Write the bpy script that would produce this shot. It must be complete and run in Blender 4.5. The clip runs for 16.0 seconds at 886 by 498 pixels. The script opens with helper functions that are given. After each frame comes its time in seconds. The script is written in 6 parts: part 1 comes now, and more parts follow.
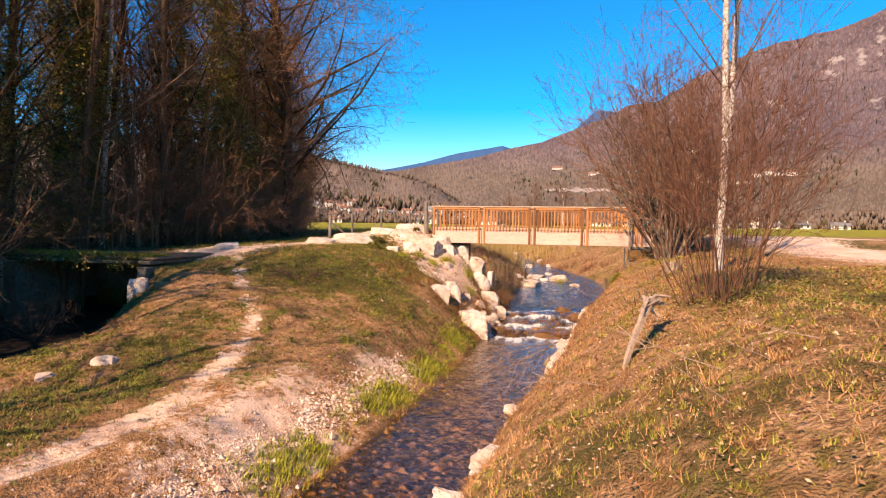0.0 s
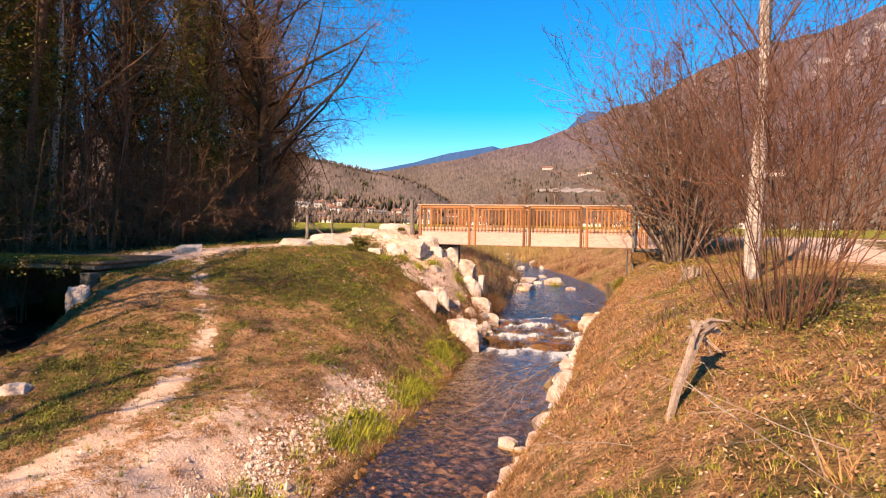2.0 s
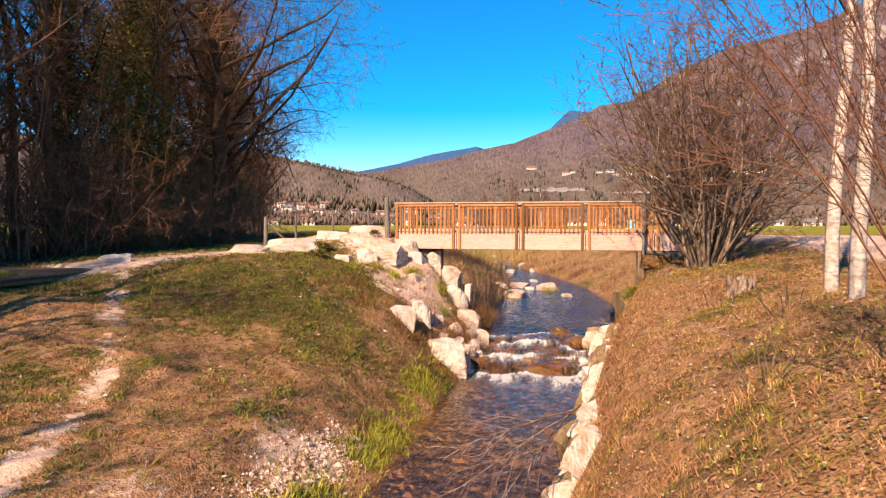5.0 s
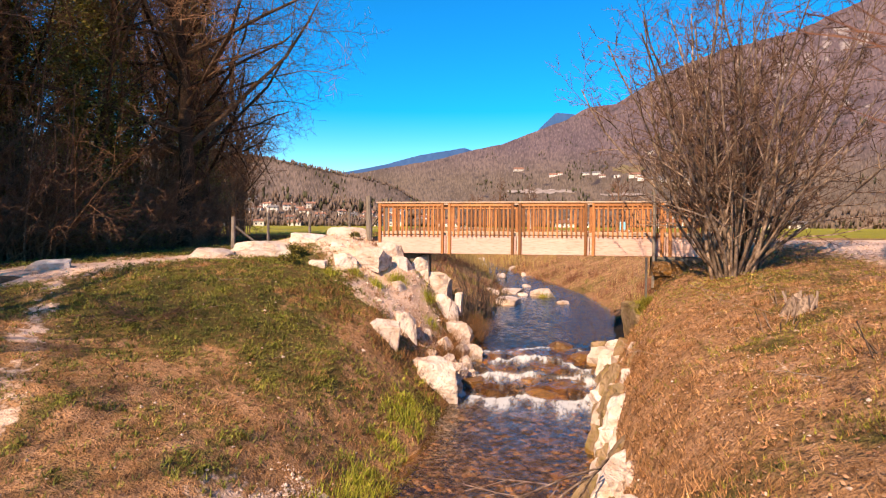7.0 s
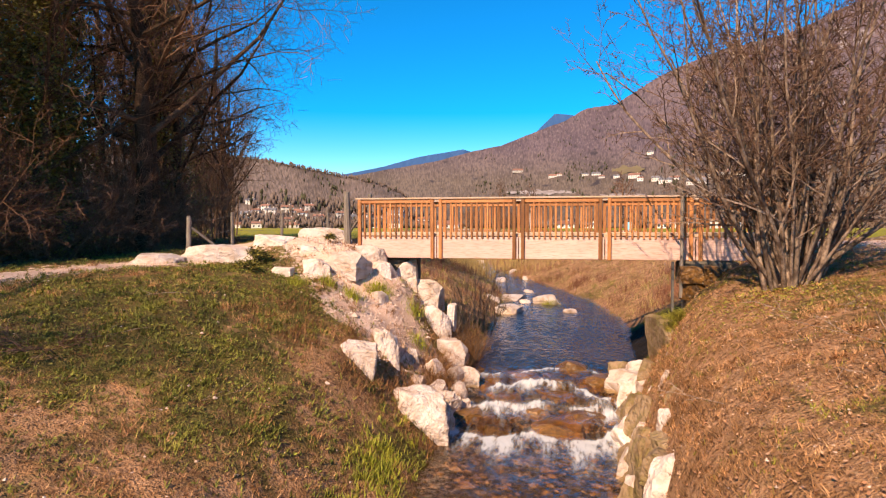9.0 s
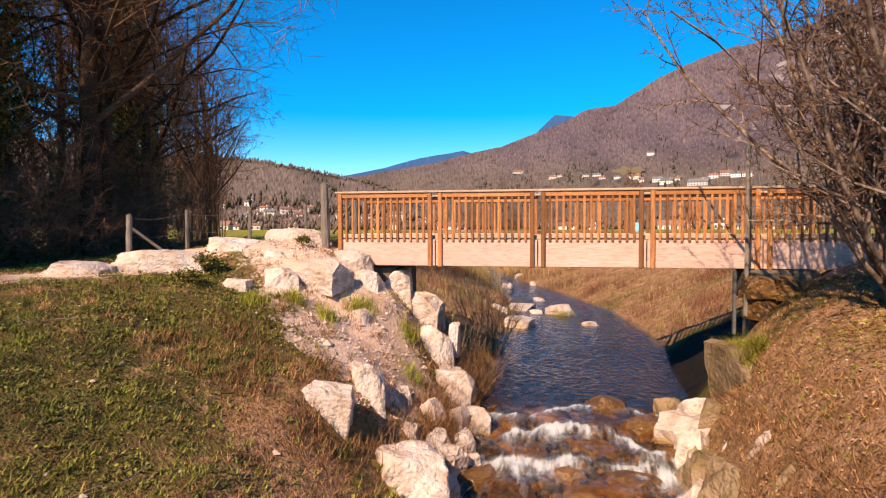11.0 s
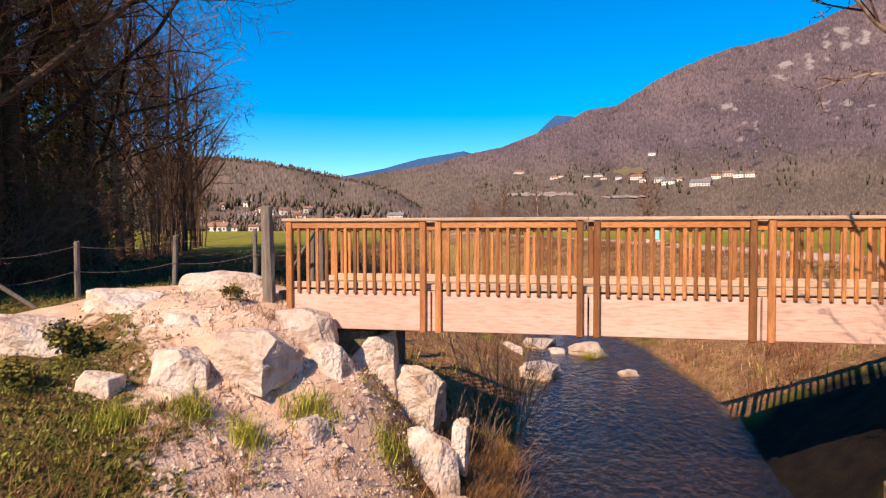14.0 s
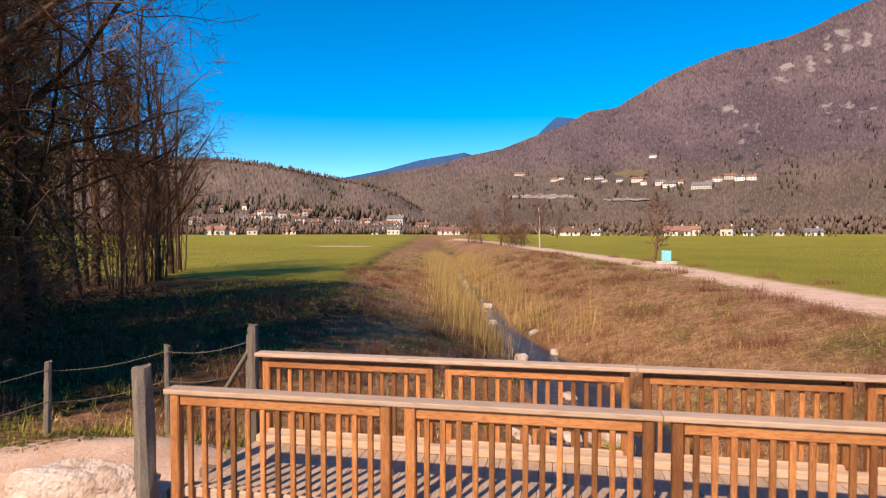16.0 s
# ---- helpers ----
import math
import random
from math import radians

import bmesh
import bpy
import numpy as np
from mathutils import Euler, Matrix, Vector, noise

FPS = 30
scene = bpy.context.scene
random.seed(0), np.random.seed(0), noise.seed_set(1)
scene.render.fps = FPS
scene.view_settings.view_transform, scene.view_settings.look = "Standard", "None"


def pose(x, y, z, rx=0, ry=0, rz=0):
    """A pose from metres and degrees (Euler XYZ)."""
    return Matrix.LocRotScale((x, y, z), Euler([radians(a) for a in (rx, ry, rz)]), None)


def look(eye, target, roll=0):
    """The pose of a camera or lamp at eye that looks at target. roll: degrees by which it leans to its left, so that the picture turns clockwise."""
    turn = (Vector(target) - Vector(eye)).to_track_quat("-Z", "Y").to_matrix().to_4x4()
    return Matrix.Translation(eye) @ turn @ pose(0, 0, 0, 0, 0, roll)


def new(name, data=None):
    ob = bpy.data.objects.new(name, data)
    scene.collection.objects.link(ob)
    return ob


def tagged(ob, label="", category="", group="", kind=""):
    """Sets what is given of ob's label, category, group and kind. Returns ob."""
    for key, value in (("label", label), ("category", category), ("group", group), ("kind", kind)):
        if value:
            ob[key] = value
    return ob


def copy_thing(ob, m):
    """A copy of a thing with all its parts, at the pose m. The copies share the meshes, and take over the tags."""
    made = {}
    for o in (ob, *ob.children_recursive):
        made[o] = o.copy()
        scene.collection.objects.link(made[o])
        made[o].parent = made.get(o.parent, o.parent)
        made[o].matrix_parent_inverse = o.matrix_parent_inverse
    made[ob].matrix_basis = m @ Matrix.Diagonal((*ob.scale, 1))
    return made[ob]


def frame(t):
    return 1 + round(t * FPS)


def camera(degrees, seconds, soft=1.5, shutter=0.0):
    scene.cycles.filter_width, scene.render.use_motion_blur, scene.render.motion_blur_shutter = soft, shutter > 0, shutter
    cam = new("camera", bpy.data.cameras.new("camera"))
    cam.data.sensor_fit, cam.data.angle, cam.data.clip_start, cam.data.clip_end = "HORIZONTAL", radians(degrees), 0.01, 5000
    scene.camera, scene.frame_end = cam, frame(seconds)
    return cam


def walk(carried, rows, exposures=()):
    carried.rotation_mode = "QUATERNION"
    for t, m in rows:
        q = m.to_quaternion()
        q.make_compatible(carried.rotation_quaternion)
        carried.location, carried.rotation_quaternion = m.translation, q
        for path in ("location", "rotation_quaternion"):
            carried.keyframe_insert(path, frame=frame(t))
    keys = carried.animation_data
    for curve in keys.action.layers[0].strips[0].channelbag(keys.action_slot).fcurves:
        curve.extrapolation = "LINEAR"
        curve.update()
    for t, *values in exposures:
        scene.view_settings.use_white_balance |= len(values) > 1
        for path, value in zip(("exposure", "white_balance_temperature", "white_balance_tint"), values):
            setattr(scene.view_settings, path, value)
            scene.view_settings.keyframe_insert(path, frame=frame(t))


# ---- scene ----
cam = camera(71.2, 16.0, soft=1.2, shutter=0.25)
PATH = [
    (0, (4.812, 2.293, 2.759), (4.318, 4.23, 2.677), 0.8),
    (0.5, (4.687, 2.884, 2.743), (4.204, 4.824, 2.664), 0.8),
    (1, (4.601, 3.45, 2.749), (4.122, 5.39, 2.668), 0.7),
    (1.5, (4.511, 4.012, 2.724), (4.036, 5.953, 2.647), 0.8),
    (2, (4.378, 4.565, 2.745), (3.914, 6.509, 2.664), 0.8),
    (2.5, (4.264, 5.091, 2.736), (3.809, 7.037, 2.658), 0.8),
    (3, (4.176, 5.72, 2.736), (3.725, 7.666, 2.656), 0.5),
    (3.5, (4.039, 6.271, 2.716), (3.596, 8.219, 2.64), 0.8),
    (4, (3.93, 6.878, 2.734), (3.494, 8.828, 2.655), 0.3),
    (6.5, (3.354, 9.777, 2.767), (2.963, 11.737, 2.692), 0.3),
    (7, (3.22, 10.336, 2.782), (2.843, 12.299, 2.708), 0.3),
    (7.5, (3.13, 11.063, 2.754), (2.759, 13.027, 2.68), 0.6),
    (8, (3.061, 11.767, 2.736), (2.69, 13.731, 2.664), 0.5),
    (8.5, (3.016, 12.512, 2.736), (2.641, 14.475, 2.666), 0.1),
    (11, (2.269, 16.722, 2.708), (1.893, 18.685, 2.644), -0.1),
    (11.5, (2.135, 17.526, 2.726), (1.758, 19.489, 2.659), -0.1),
    (12, (1.973, 18.339, 2.699), (1.597, 20.302, 2.633), -0.1),
    (12.5, (1.799, 19.118, 2.714), (1.422, 21.081, 2.65), -0.1),
    (13, (1.656, 19.857, 2.82), (1.279, 21.82, 2.755), -0.1),
    (13.5, (1.513, 20.65, 3.062), (1.135, 22.613, 2.999), -0.1),
    (14, (1.365, 21.51, 3.421), (0.987, 23.473, 3.358), -0.1),
    (14.5, (1.202, 22.424, 3.809), (0.823, 24.387, 3.749), -0.0),
    (15, (1.108, 23.326, 4.225), (0.727, 25.289, 4.168), -0.3),
    (15.5, (1.012, 24.279, 4.727), (0.633, 26.241, 4.668), -0.1),
    (16, (0.885, 25.205, 5.175), (0.506, 27.168, 5.116), 0.0),
]
walk(cam, [(t, look(eye, target, roll)) for t, eye, target, roll in PATH],
     [(0, 0.90, 7350, 13), (4, 0.87, 7200, 12), (8, 0.79, 6950, 12), (12, 0.58, 6600, 10), (14, 0.52, 6500, 10), (15.5, 0.40, 6500, 10), (16, 0.44, 6500, 9)])

# ---------------------------------------------------------------- light
SUN_TO = Vector((0.37, 1.0, -0.85)).normalized()      # the way sunlight travels
world = bpy.data.worlds.new("sky")
scene.world = world
world.use_nodes = True
wn, wl = world.node_tree.nodes, world.node_tree.links
wn.clear()
sky = wn.new("ShaderNodeTexSky")
sky.sky_type, sky.sun_disc = "NISHITA", False
sky.sun_elevation = math.asin(-SUN_TO.z)
sky.sun_rotation = math.atan2(-SUN_TO.x, -SUN_TO.y)
sky.air_density, sky.dust_density, sky.ozone_density = 1.0, 0.0, 2.5
sky.altitude = 1800.0
sat = wn.new("ShaderNodeHueSaturation")
sat.inputs["Saturation"].default_value = 1.6
bg = wn.new("ShaderNodeBackground")
bg.inputs["Strength"].default_value = 0.138
wo = wn.new("ShaderNodeOutputWorld")
wl.new(sky.outputs[0], sat.inputs["Color"])
wl.new(sat.outputs[0], bg.inputs[0])
wl.new(bg.outputs[0], wo.inputs[0])
sun = new("sun", bpy.data.lights.new("sun", "SUN"))
sun.data.energy, sun.data.angle, sun.data.color = 5.0, radians(0.5), (1.0, 0.76, 0.54)
sun.matrix_world = look((0, 0, 60), Vector((0, 0, 60)) + SUN_TO)

# ---------------------------------------------------------------- materials


def material(name, rough=0.85, bump=0.0, bump_scale=30.0, spec=0.3):
    """A material with a Principled shader; returns it with a small node kit."""
    m = bpy.data.materials.new(name)
    m.use_nodes = True
    n, l = m.node_tree.nodes, m.node_tree.links
    p = n["Principled BSDF"]
    p.inputs["Roughness"].default_value = rough
    p.inputs["Specular IOR Level"].default_value = spec
    if bump:
        t = n.new("ShaderNodeTexNoise")
        t.inputs["Scale"].default_value, t.inputs["Detail"].default_value = bump_scale, 6.0
        g = n.new("ShaderNodeNewGeometry")
        l.new(g.outputs["Position"], t.inputs["Vector"])
        b = n.new("ShaderNodeBump")
        b.inputs["Strength"].default_value = bump
        b.inputs["Distance"].default_value = 1.0 / bump_scale
        l.new(t.outputs["Fac"], b.inputs["Height"])
        l.new(b.outputs[0], p.inputs["Normal"])
    return m, n, l, p


def noise_fac(n, l, scale, lo=0.35, hi=0.65, detail=4.0, stretch=None, local=False, kind="noise"):
    """A noise between 0 and 1, in world metres or in the object's own space."""
    if local:
        g = n.new("ShaderNodeTexCoord")
        out = g.outputs["Object"]
    else:
        g = n.new("ShaderNodeNewGeometry")
        out = g.outputs["Position"]
    if stretch:
        mp = n.new("ShaderNodeMapping")
        mp.inputs["Scale"].default_value = stretch
        l.new(out, mp.inputs["Vector"])
        out = mp.outputs[0]
    t = n.new("ShaderNodeTexNoise")
    t.inputs["Scale"].default_value, t.inputs["Detail"].default_value = scale, detail
    l.new(out, t.inputs["Vector"])
    r = n.new("ShaderNodeMapRange")
    r.inputs["From Min"].default_value, r.inputs["From Max"].default_value = lo, hi
    l.new(t.outputs["Fac"], r.inputs["Value"])
    return r.outputs[0]


def mixed(n, l, fac, a, b, mode="MIX"):
    x = n.new("ShaderNodeMix")
    x.data_type, x.blend_type = "RGBA", mode
    if isinstance(fac, (int, float)):
        x.inputs[0].default_value = fac
    else:
        l.new(fac, x.inputs[0])
    for s, v in ((6, a), (7, b)):
        if isinstance(v, tuple):
            x.inputs[s].default_value = (*v, 1)
        else:
            l.new(v, x.inputs[s])
    return x.outputs[2]


def two_tone(name, a, b, c, scale=3.0, fine=40.0, rough=0.85, bump=0.3, bump_scale=40.0, stretch=None, local=False, spec=0.3,
             vary=0.0, island=0.0, sheen=0.0):
    """a and b in large patches, c as fine grain; vary: spread by object; island: spread by loose piece."""
    m, n, l, p = material(name, rough, bump, bump_scale, spec)
    col = mixed(n, l, noise_fac(n, l, scale, stretch=stretch, local=local), a, b)
    col = mixed(n, l, noise_fac(n, l, fine, 0.45, 0.8, stretch=stretch, local=local), col, c)
    for amount, node, sock in ((vary, "ShaderNodeObjectInfo", "Random"), (island, "ShaderNodeNewGeometry", "Random Per Island")):
        if amount:
            o = n.new(node)
            hs = n.new("ShaderNodeHueSaturation")
            mr = n.new("ShaderNodeMapRange")
            mr.inputs["To Min"].default_value, mr.inputs["To Max"].default_value = 1 - amount, 1 + amount
            l.new(o.outputs[sock], mr.inputs["Value"])
            l.new(mr.outputs[0], hs.inputs["Value"])
            l.new(col, hs.inputs["Color"])
            col = hs.outputs[0]
    l.new(col, p.inputs["Base Color"])
    return m


WOOD_RAIL = two_tone("larch_rail", (0.58, 0.26, 0.10), (0.44, 0.18, 0.065), (0.24, 0.09, 0.035), 2.0, 12.0, 0.6, 0.25, 60, (1, 6, 6), vary=0.22)
WOOD_UP = two_tone("larch_upright", (0.50, 0.215, 0.075), (0.34, 0.135, 0.046), (0.18, 0.068, 0.028), 3.0, 14.0, 0.6, 0.25, 60, (8, 8, 1), vary=0.5)
WOOD_FASCIA = two_tone("larch_board", (0.71, 0.48, 0.40), (0.63, 0.405, 0.325), (0.47, 0.27, 0.20), 1.8, 7.0, 0.62, 0.2, 50, (0.6, 4, 4), vary=0.07)
WOOD_CAP = two_tone("weathered_cap", (0.58, 0.40, 0.27), (0.50, 0.38, 0.29), (0.36, 0.22, 0.13), 1.2, 9.0, 0.6, 0.2, 50, (0.6, 6, 6), vary=0.1)
WOOD_DECK = two_tone("deck_board", (0.52, 0.40, 0.31), (0.44, 0.32, 0.24), (0.30, 0.21, 0.15), 2.0, 14.0, 0.75, 0.3, 60, (6, 1, 6), vary=0.12)
WOOD_GREY = two_tone("grey_post", (0.27, 0.225, 0.185), (0.19, 0.155, 0.125), (0.10, 0.08, 0.062), 4.0, 25.0, 0.88, 0.5, 50, (8, 8, 1), vary=0.2)
STONE = two_tone("limestone", (0.74, 0.62, 0.545), (0.60, 0.46, 0.37), (0.36, 0.23, 0.14), 1.3, 4.0, 0.92, 0.9, 16, vary=0.14, island=0.1)
STONE_MOSS = two_tone("mossy_stone", (0.38, 0.26, 0.155), (0.20, 0.125, 0.062), (0.17, 0.13, 0.025), 1.6, 5.0, 0.92, 1.0, 10, vary=0.2)
STONE_CHIP = two_tone("stone_chips", (0.70, 0.55, 0.45), (0.56, 0.40, 0.30), (0.40, 0.26, 0.17), 1.3, 6.0, 0.92, 0.0, island=0.2)
# Wet stone of the stream; its dark tone also paints shade at the pier.
STONE_WET_SHADED = two_tone("mossy_wet_shaded_stone", (0.17, 0.085, 0.026), (0.075, 0.04, 0.015), (0.27, 0.125, 0.03), 3.0, 9.0, 0.3, 0.5, 18, vary=0.3, island=0.3)
BARK = two_tone("brown_bark", (0.17, 0.095, 0.055), (0.09, 0.052, 0.031), (0.26, 0.165, 0.10), 2.0, 18.0, 0.9, 0.4, 40, vary=0.25, spec=0.15)
BARK_DARK = two_tone("dark_bark", (0.095, 0.055, 0.032), (0.045, 0.027, 0.016), (0.16, 0.098, 0.06), 2.0, 18.0, 0.95, 0.4, 40, vary=0.4, spec=0.1)
BARK_HAZEL = two_tone("hazel_bark", (0.37, 0.265, 0.19), (0.09, 0.054, 0.036), (0.05, 0.03, 0.02), 7.0, 26.0, 0.85, 0.5, 40, (1, 1, 0.6), vary=0.35)
BARK_PALE = two_tone("pale_bark", (0.70, 0.60, 0.52), (0.52, 0.41, 0.33), (0.12, 0.08, 0.055), 3.0, 9.0, 0.85, 0.4, 40, (1, 1, 2.0), vary=0.1)
TWIG_MID = two_tone("mid_brown_twig", (0.16, 0.085, 0.055), (0.10, 0.055, 0.037), (0.23, 0.135, 0.09), 1.0, 9.0, 0.85, 0, vary=0.2, spec=0.15)
TWIG_HAZEL = two_tone("hazel_twig", (0.12, 0.066, 0.042), (0.065, 0.036, 0.024), (0.22, 0.14, 0.095), 3.0, 12.0, 0.85, 0, vary=0.2, spec=0.15)
TWIG_RED = two_tone("red_brown_twig", (0.20, 0.085, 0.05), (0.14, 0.06, 0.036), (0.27, 0.135, 0.08), 1.0, 9.0, 0.85, 0, vary=0.2, spec=0.15)
TWIG_DARK = two_tone("brown_twig", (0.19, 0.098, 0.054), (0.10, 0.054, 0.032), (0.29, 0.16, 0.09), 1.0, 9.0, 0.9, 0, vary=0.4, spec=0.1)
IVY = two_tone("ivy_leaf", (0.15, 0.125, 0.018), (0.055, 0.052, 0.012), (0.27, 0.20, 0.032), 0.7, 8.0, 0.5, 0, island=0.6)
GRASS_GREEN = two_tone("green_grass", (0.21, 0.205, 0.028), (0.095, 0.10, 0.016), (0.33, 0.28, 0.055), 1.0, 5.0, 0.75, 0, island=0.5)
GRASS_LUSH = two_tone("lush_grass", (0.34, 0.33, 0.028), (0.21, 0.22, 0.02), (0.42, 0.36, 0.05), 2.0, 6.0, 0.7, 0, island=0.35)
GRASS_DRY = two_tone("dry_grass", (0.52, 0.27, 0.115), (0.37, 0.17, 0.065), (0.64, 0.385, 0.18), 1.0, 5.0, 0.8, 0, island=0.45)
GRASS_BROWN = two_tone("withered_grass", (0.27, 0.128, 0.046), (0.17, 0.077, 0.028), (0.37, 0.19, 0.078), 1.0, 5.0, 0.85, 0, island=0.5)
GRASS_OLIVE = two_tone("olive_grass", (0.29, 0.265, 0.03), (0.19, 0.18, 0.02), (0.40, 0.32, 0.055), 1.0, 5.0, 0.75, 0, island=0.45)
DRIFTWOOD = two_tone("bleached_driftwood", (0.42, 0.31, 0.235), (0.30, 0.21, 0.155), (0.15, 0.10, 0.07), 3.0, 16.0, 0.85, 0.5, 40, (5, 5, 1))
EARTH = two_tone("dark_earth", (0.17, 0.105, 0.06), (0.11, 0.07, 0.04), (0.25, 0.17, 0.10), 1.2, 9.0, 0.95, 0.6, 20)
LEAF_DRY = two_tone("fallen_leaf", (0.42, 0.20, 0.095), (0.25, 0.108, 0.048), (0.60, 0.38, 0.23), 1.0, 5.0, 0.75, 0, island=0.5)
CONCRETE = two_tone("stained_concrete", (0.20, 0.165, 0.125), (0.12, 0.10, 0.07), (0.06, 0.05, 0.032), 1.5, 8.0, 0.92, 0.5, 16)
WIRE = two_tone("rusty_wire", (0.20, 0.16, 0.13), (0.14, 0.11, 0.09), (0.1, 0.07, 0.05), 5.0, 40.0, 0.6, 0)
PLASTER = two_tone("house_plaster", (0.76, 0.69, 0.60), (0.68, 0.60, 0.51), (0.56, 0.49, 0.41), 0.1, 0.8, 0.9, 0, vary=0.25)
ROOF_TILE = two_tone("clay_roof", (0.30, 0.15, 0.10), (0.24, 0.12, 0.08), (0.19, 0.10, 0.07), 0.2, 2.0, 0.9, 0, vary=0.3)
ROOF_GREY = two_tone("slate_roof", (0.22, 0.20, 0.20), (0.17, 0.155, 0.15), (0.12, 0.11, 0.11), 0.2, 2.0, 0.8, 0, vary=0.2)
PANE = two_tone("dark_pane", (0.05, 0.055, 0.06), (0.035, 0.04, 0.045), (0.07, 0.07, 0.07), 0.3, 1.0, 0.2, 0, spec=0.5)
BLUE_PANEL = two_tone("pale_blue_panel", (0.22, 0.62, 0.74), (0.18, 0.54, 0.68), (0.5, 0.75, 0.8), 2.0, 6.0, 0.4, 0)
STEEL = two_tone("grey_steel", (0.12, 0.115, 0.11), (0.08, 0.075, 0.07), (0.2, 0.16, 0.12), 3.0, 20.0, 0.5, 0.1, 60)

# ---------------------------------------------------------------- mesh helpers


def mesh_of(name, verts, faces, mat, smooth=False):
    me = bpy.data.meshes.new(name)
    me.from_pydata(verts, [], faces)
    for m in (mat if isinstance(mat, (list, tuple)) else [mat]):
        me.materials.append(m)
    if smooth:
        me.polygons.foreach_set("use_smooth", [True] * len(me.polygons))
    me.update()
    return me


def part(name, bm, mat, parent, label="", smooth=False):
    """Links a bmesh as one mesh object under a thing or a part."""
    me = bpy.data.meshes.new(name)
    bm.to_mesh(me)
    bm.free()
    return part_mesh(name, me, mat, parent, label, smooth)


def part_mesh(name, me, mat, parent, label="", smooth=False):
    if mat is not None and not me.materials:
        me.materials.append(mat)
    if smooth:
        me.polygons.foreach_set("use_smooth", [True] * len(me.polygons))
    ob = new(name, me)
    ob.parent = parent
    if label:
        ob["label"] = label
    return ob


def thing(name, at, label, category, group="", kind="", turn=0.0):
    ob = new(name)
    ob.matrix_basis = pose(*at, 0, 0, turn)
    return tagged(ob, label, category, group, kind)


def box(x0, x1, y0, y1, z0, z1, bevel=0.008, bm=None):
    """A box with rounded edges, between the planes given."""
    bm = bm or bmesh.new()
    b2 = bmesh.new()
    bmesh.ops.create_cube(b2, size=1)
    for v in b2.verts:
        v.co = Vector(((x0 + x1) / 2 + v.co.x * (x1 - x0), (y0 + y1) / 2 + v.co.y * (y1 - y0), (z0 + z1) / 2 + v.co.z * (z1 - z0)))
    if bevel:
        bmesh.ops.bevel(b2, geom=b2.edges[:], offset=bevel, segments=1, affect="EDGES")
    me = bpy.data.meshes.new("tmp")
    b2.to_mesh(me)
    b2.free()
    bm.from_mesh(me)
    bpy.data.meshes.remove(me)
    return bm


# ---------------------------------------------------------------- the lie of the land
# edges of the water along the valley, and bank profiles outward from them
Y_EDGE = (-40, 0, 9, 12, 16, 20, 24, 28, 31, 35, 39, 45, 52, 62, 95, 200, 500)
L_EDGE = (-1.0, -0.3, 0.0, 0.2, 0.5, 0.6, 0.5, 0.6, 0.6, 0.6, 0.5, 0.3, -0.9, -3.7, -10.9, -33, -95)
R_EDGE = (1.6, 2.0, 2.4, 2.7, 3.4, 3.8, 4.05, 4.4, 4.8, 5.1, 5.2, 4.2, 1.9, -2.0, -9.7, -31.8, -94)
Y_WATER = (-40, 25.6, 26.3, 26.7, 27.3, 27.9, 28.4, 29.0, 29.8, 30.4, 60, 200, 500)
Z_WATER = (-1.85, -1.66, -1.63, -1.47, -1.44, -1.27, -1.24, -1.10, -1.08, -1.03, -0.75, 0.1, 1.2)
D_LEFT = (0, 0.8, 2, 3.5, 5, 7, 9, 12, 20)
LEFT = {
    0: (-1.8, -1.4, -0.9, -0.85, -0.85, -0.8, -0.7, -0.4, 0.6),
    12: (-1.75, -1.3, -0.7, -0.6, -0.65, -0.7, -0.8, -0.6, 0.8),
    16: (-1.7, -1.2, -0.55, -0.4, -0.1, 0.0, -0.5, -0.5, 1.2),
    20: (-1.7, -1.35, -0.4, 0.05, 0.35, 0.75, 1.1, 1.45, 1.5),
    25: (-1.65, -0.95, 0.3, 0.9, 1.45, 1.75, 1.75, 1.65, 1.5),
    28: (-1.4, -0.75, 0.5, 1.45, 1.68, 1.85, 1.8, 1.7, 1.55),
    30: (-1.1, -0.5, 1.15, 2.15, 2.45, 2.25, 1.85, 1.7, 1.6),
    32: (-1.1, -0.6, 0.5, 2.25, 2.48, 2.35, 2.0, 1.85, 1.7),
    36: (-1.1, -0.6, 0.0, 0.6, 1.1, 1.4, 1.6, 1.7, 1.7),
    52: (-1.0, -0.5, 0.0, 0.5, 0.9, 1.3, 1.6, 1.8, 1.9),
    110: (-0.5, -0.1, 0.4, 0.9, 1.3, 1.7, 2.0, 2.1, 2.2),
    260: (0.4, 0.6, 1.0, 1.5, 1.9, 2.2, 2.3, 2.4, 2.4),
}
D_RIGHT = (0, 0.5, 1, 1.6, 2.3, 3.2, 4.5, 8, 20)
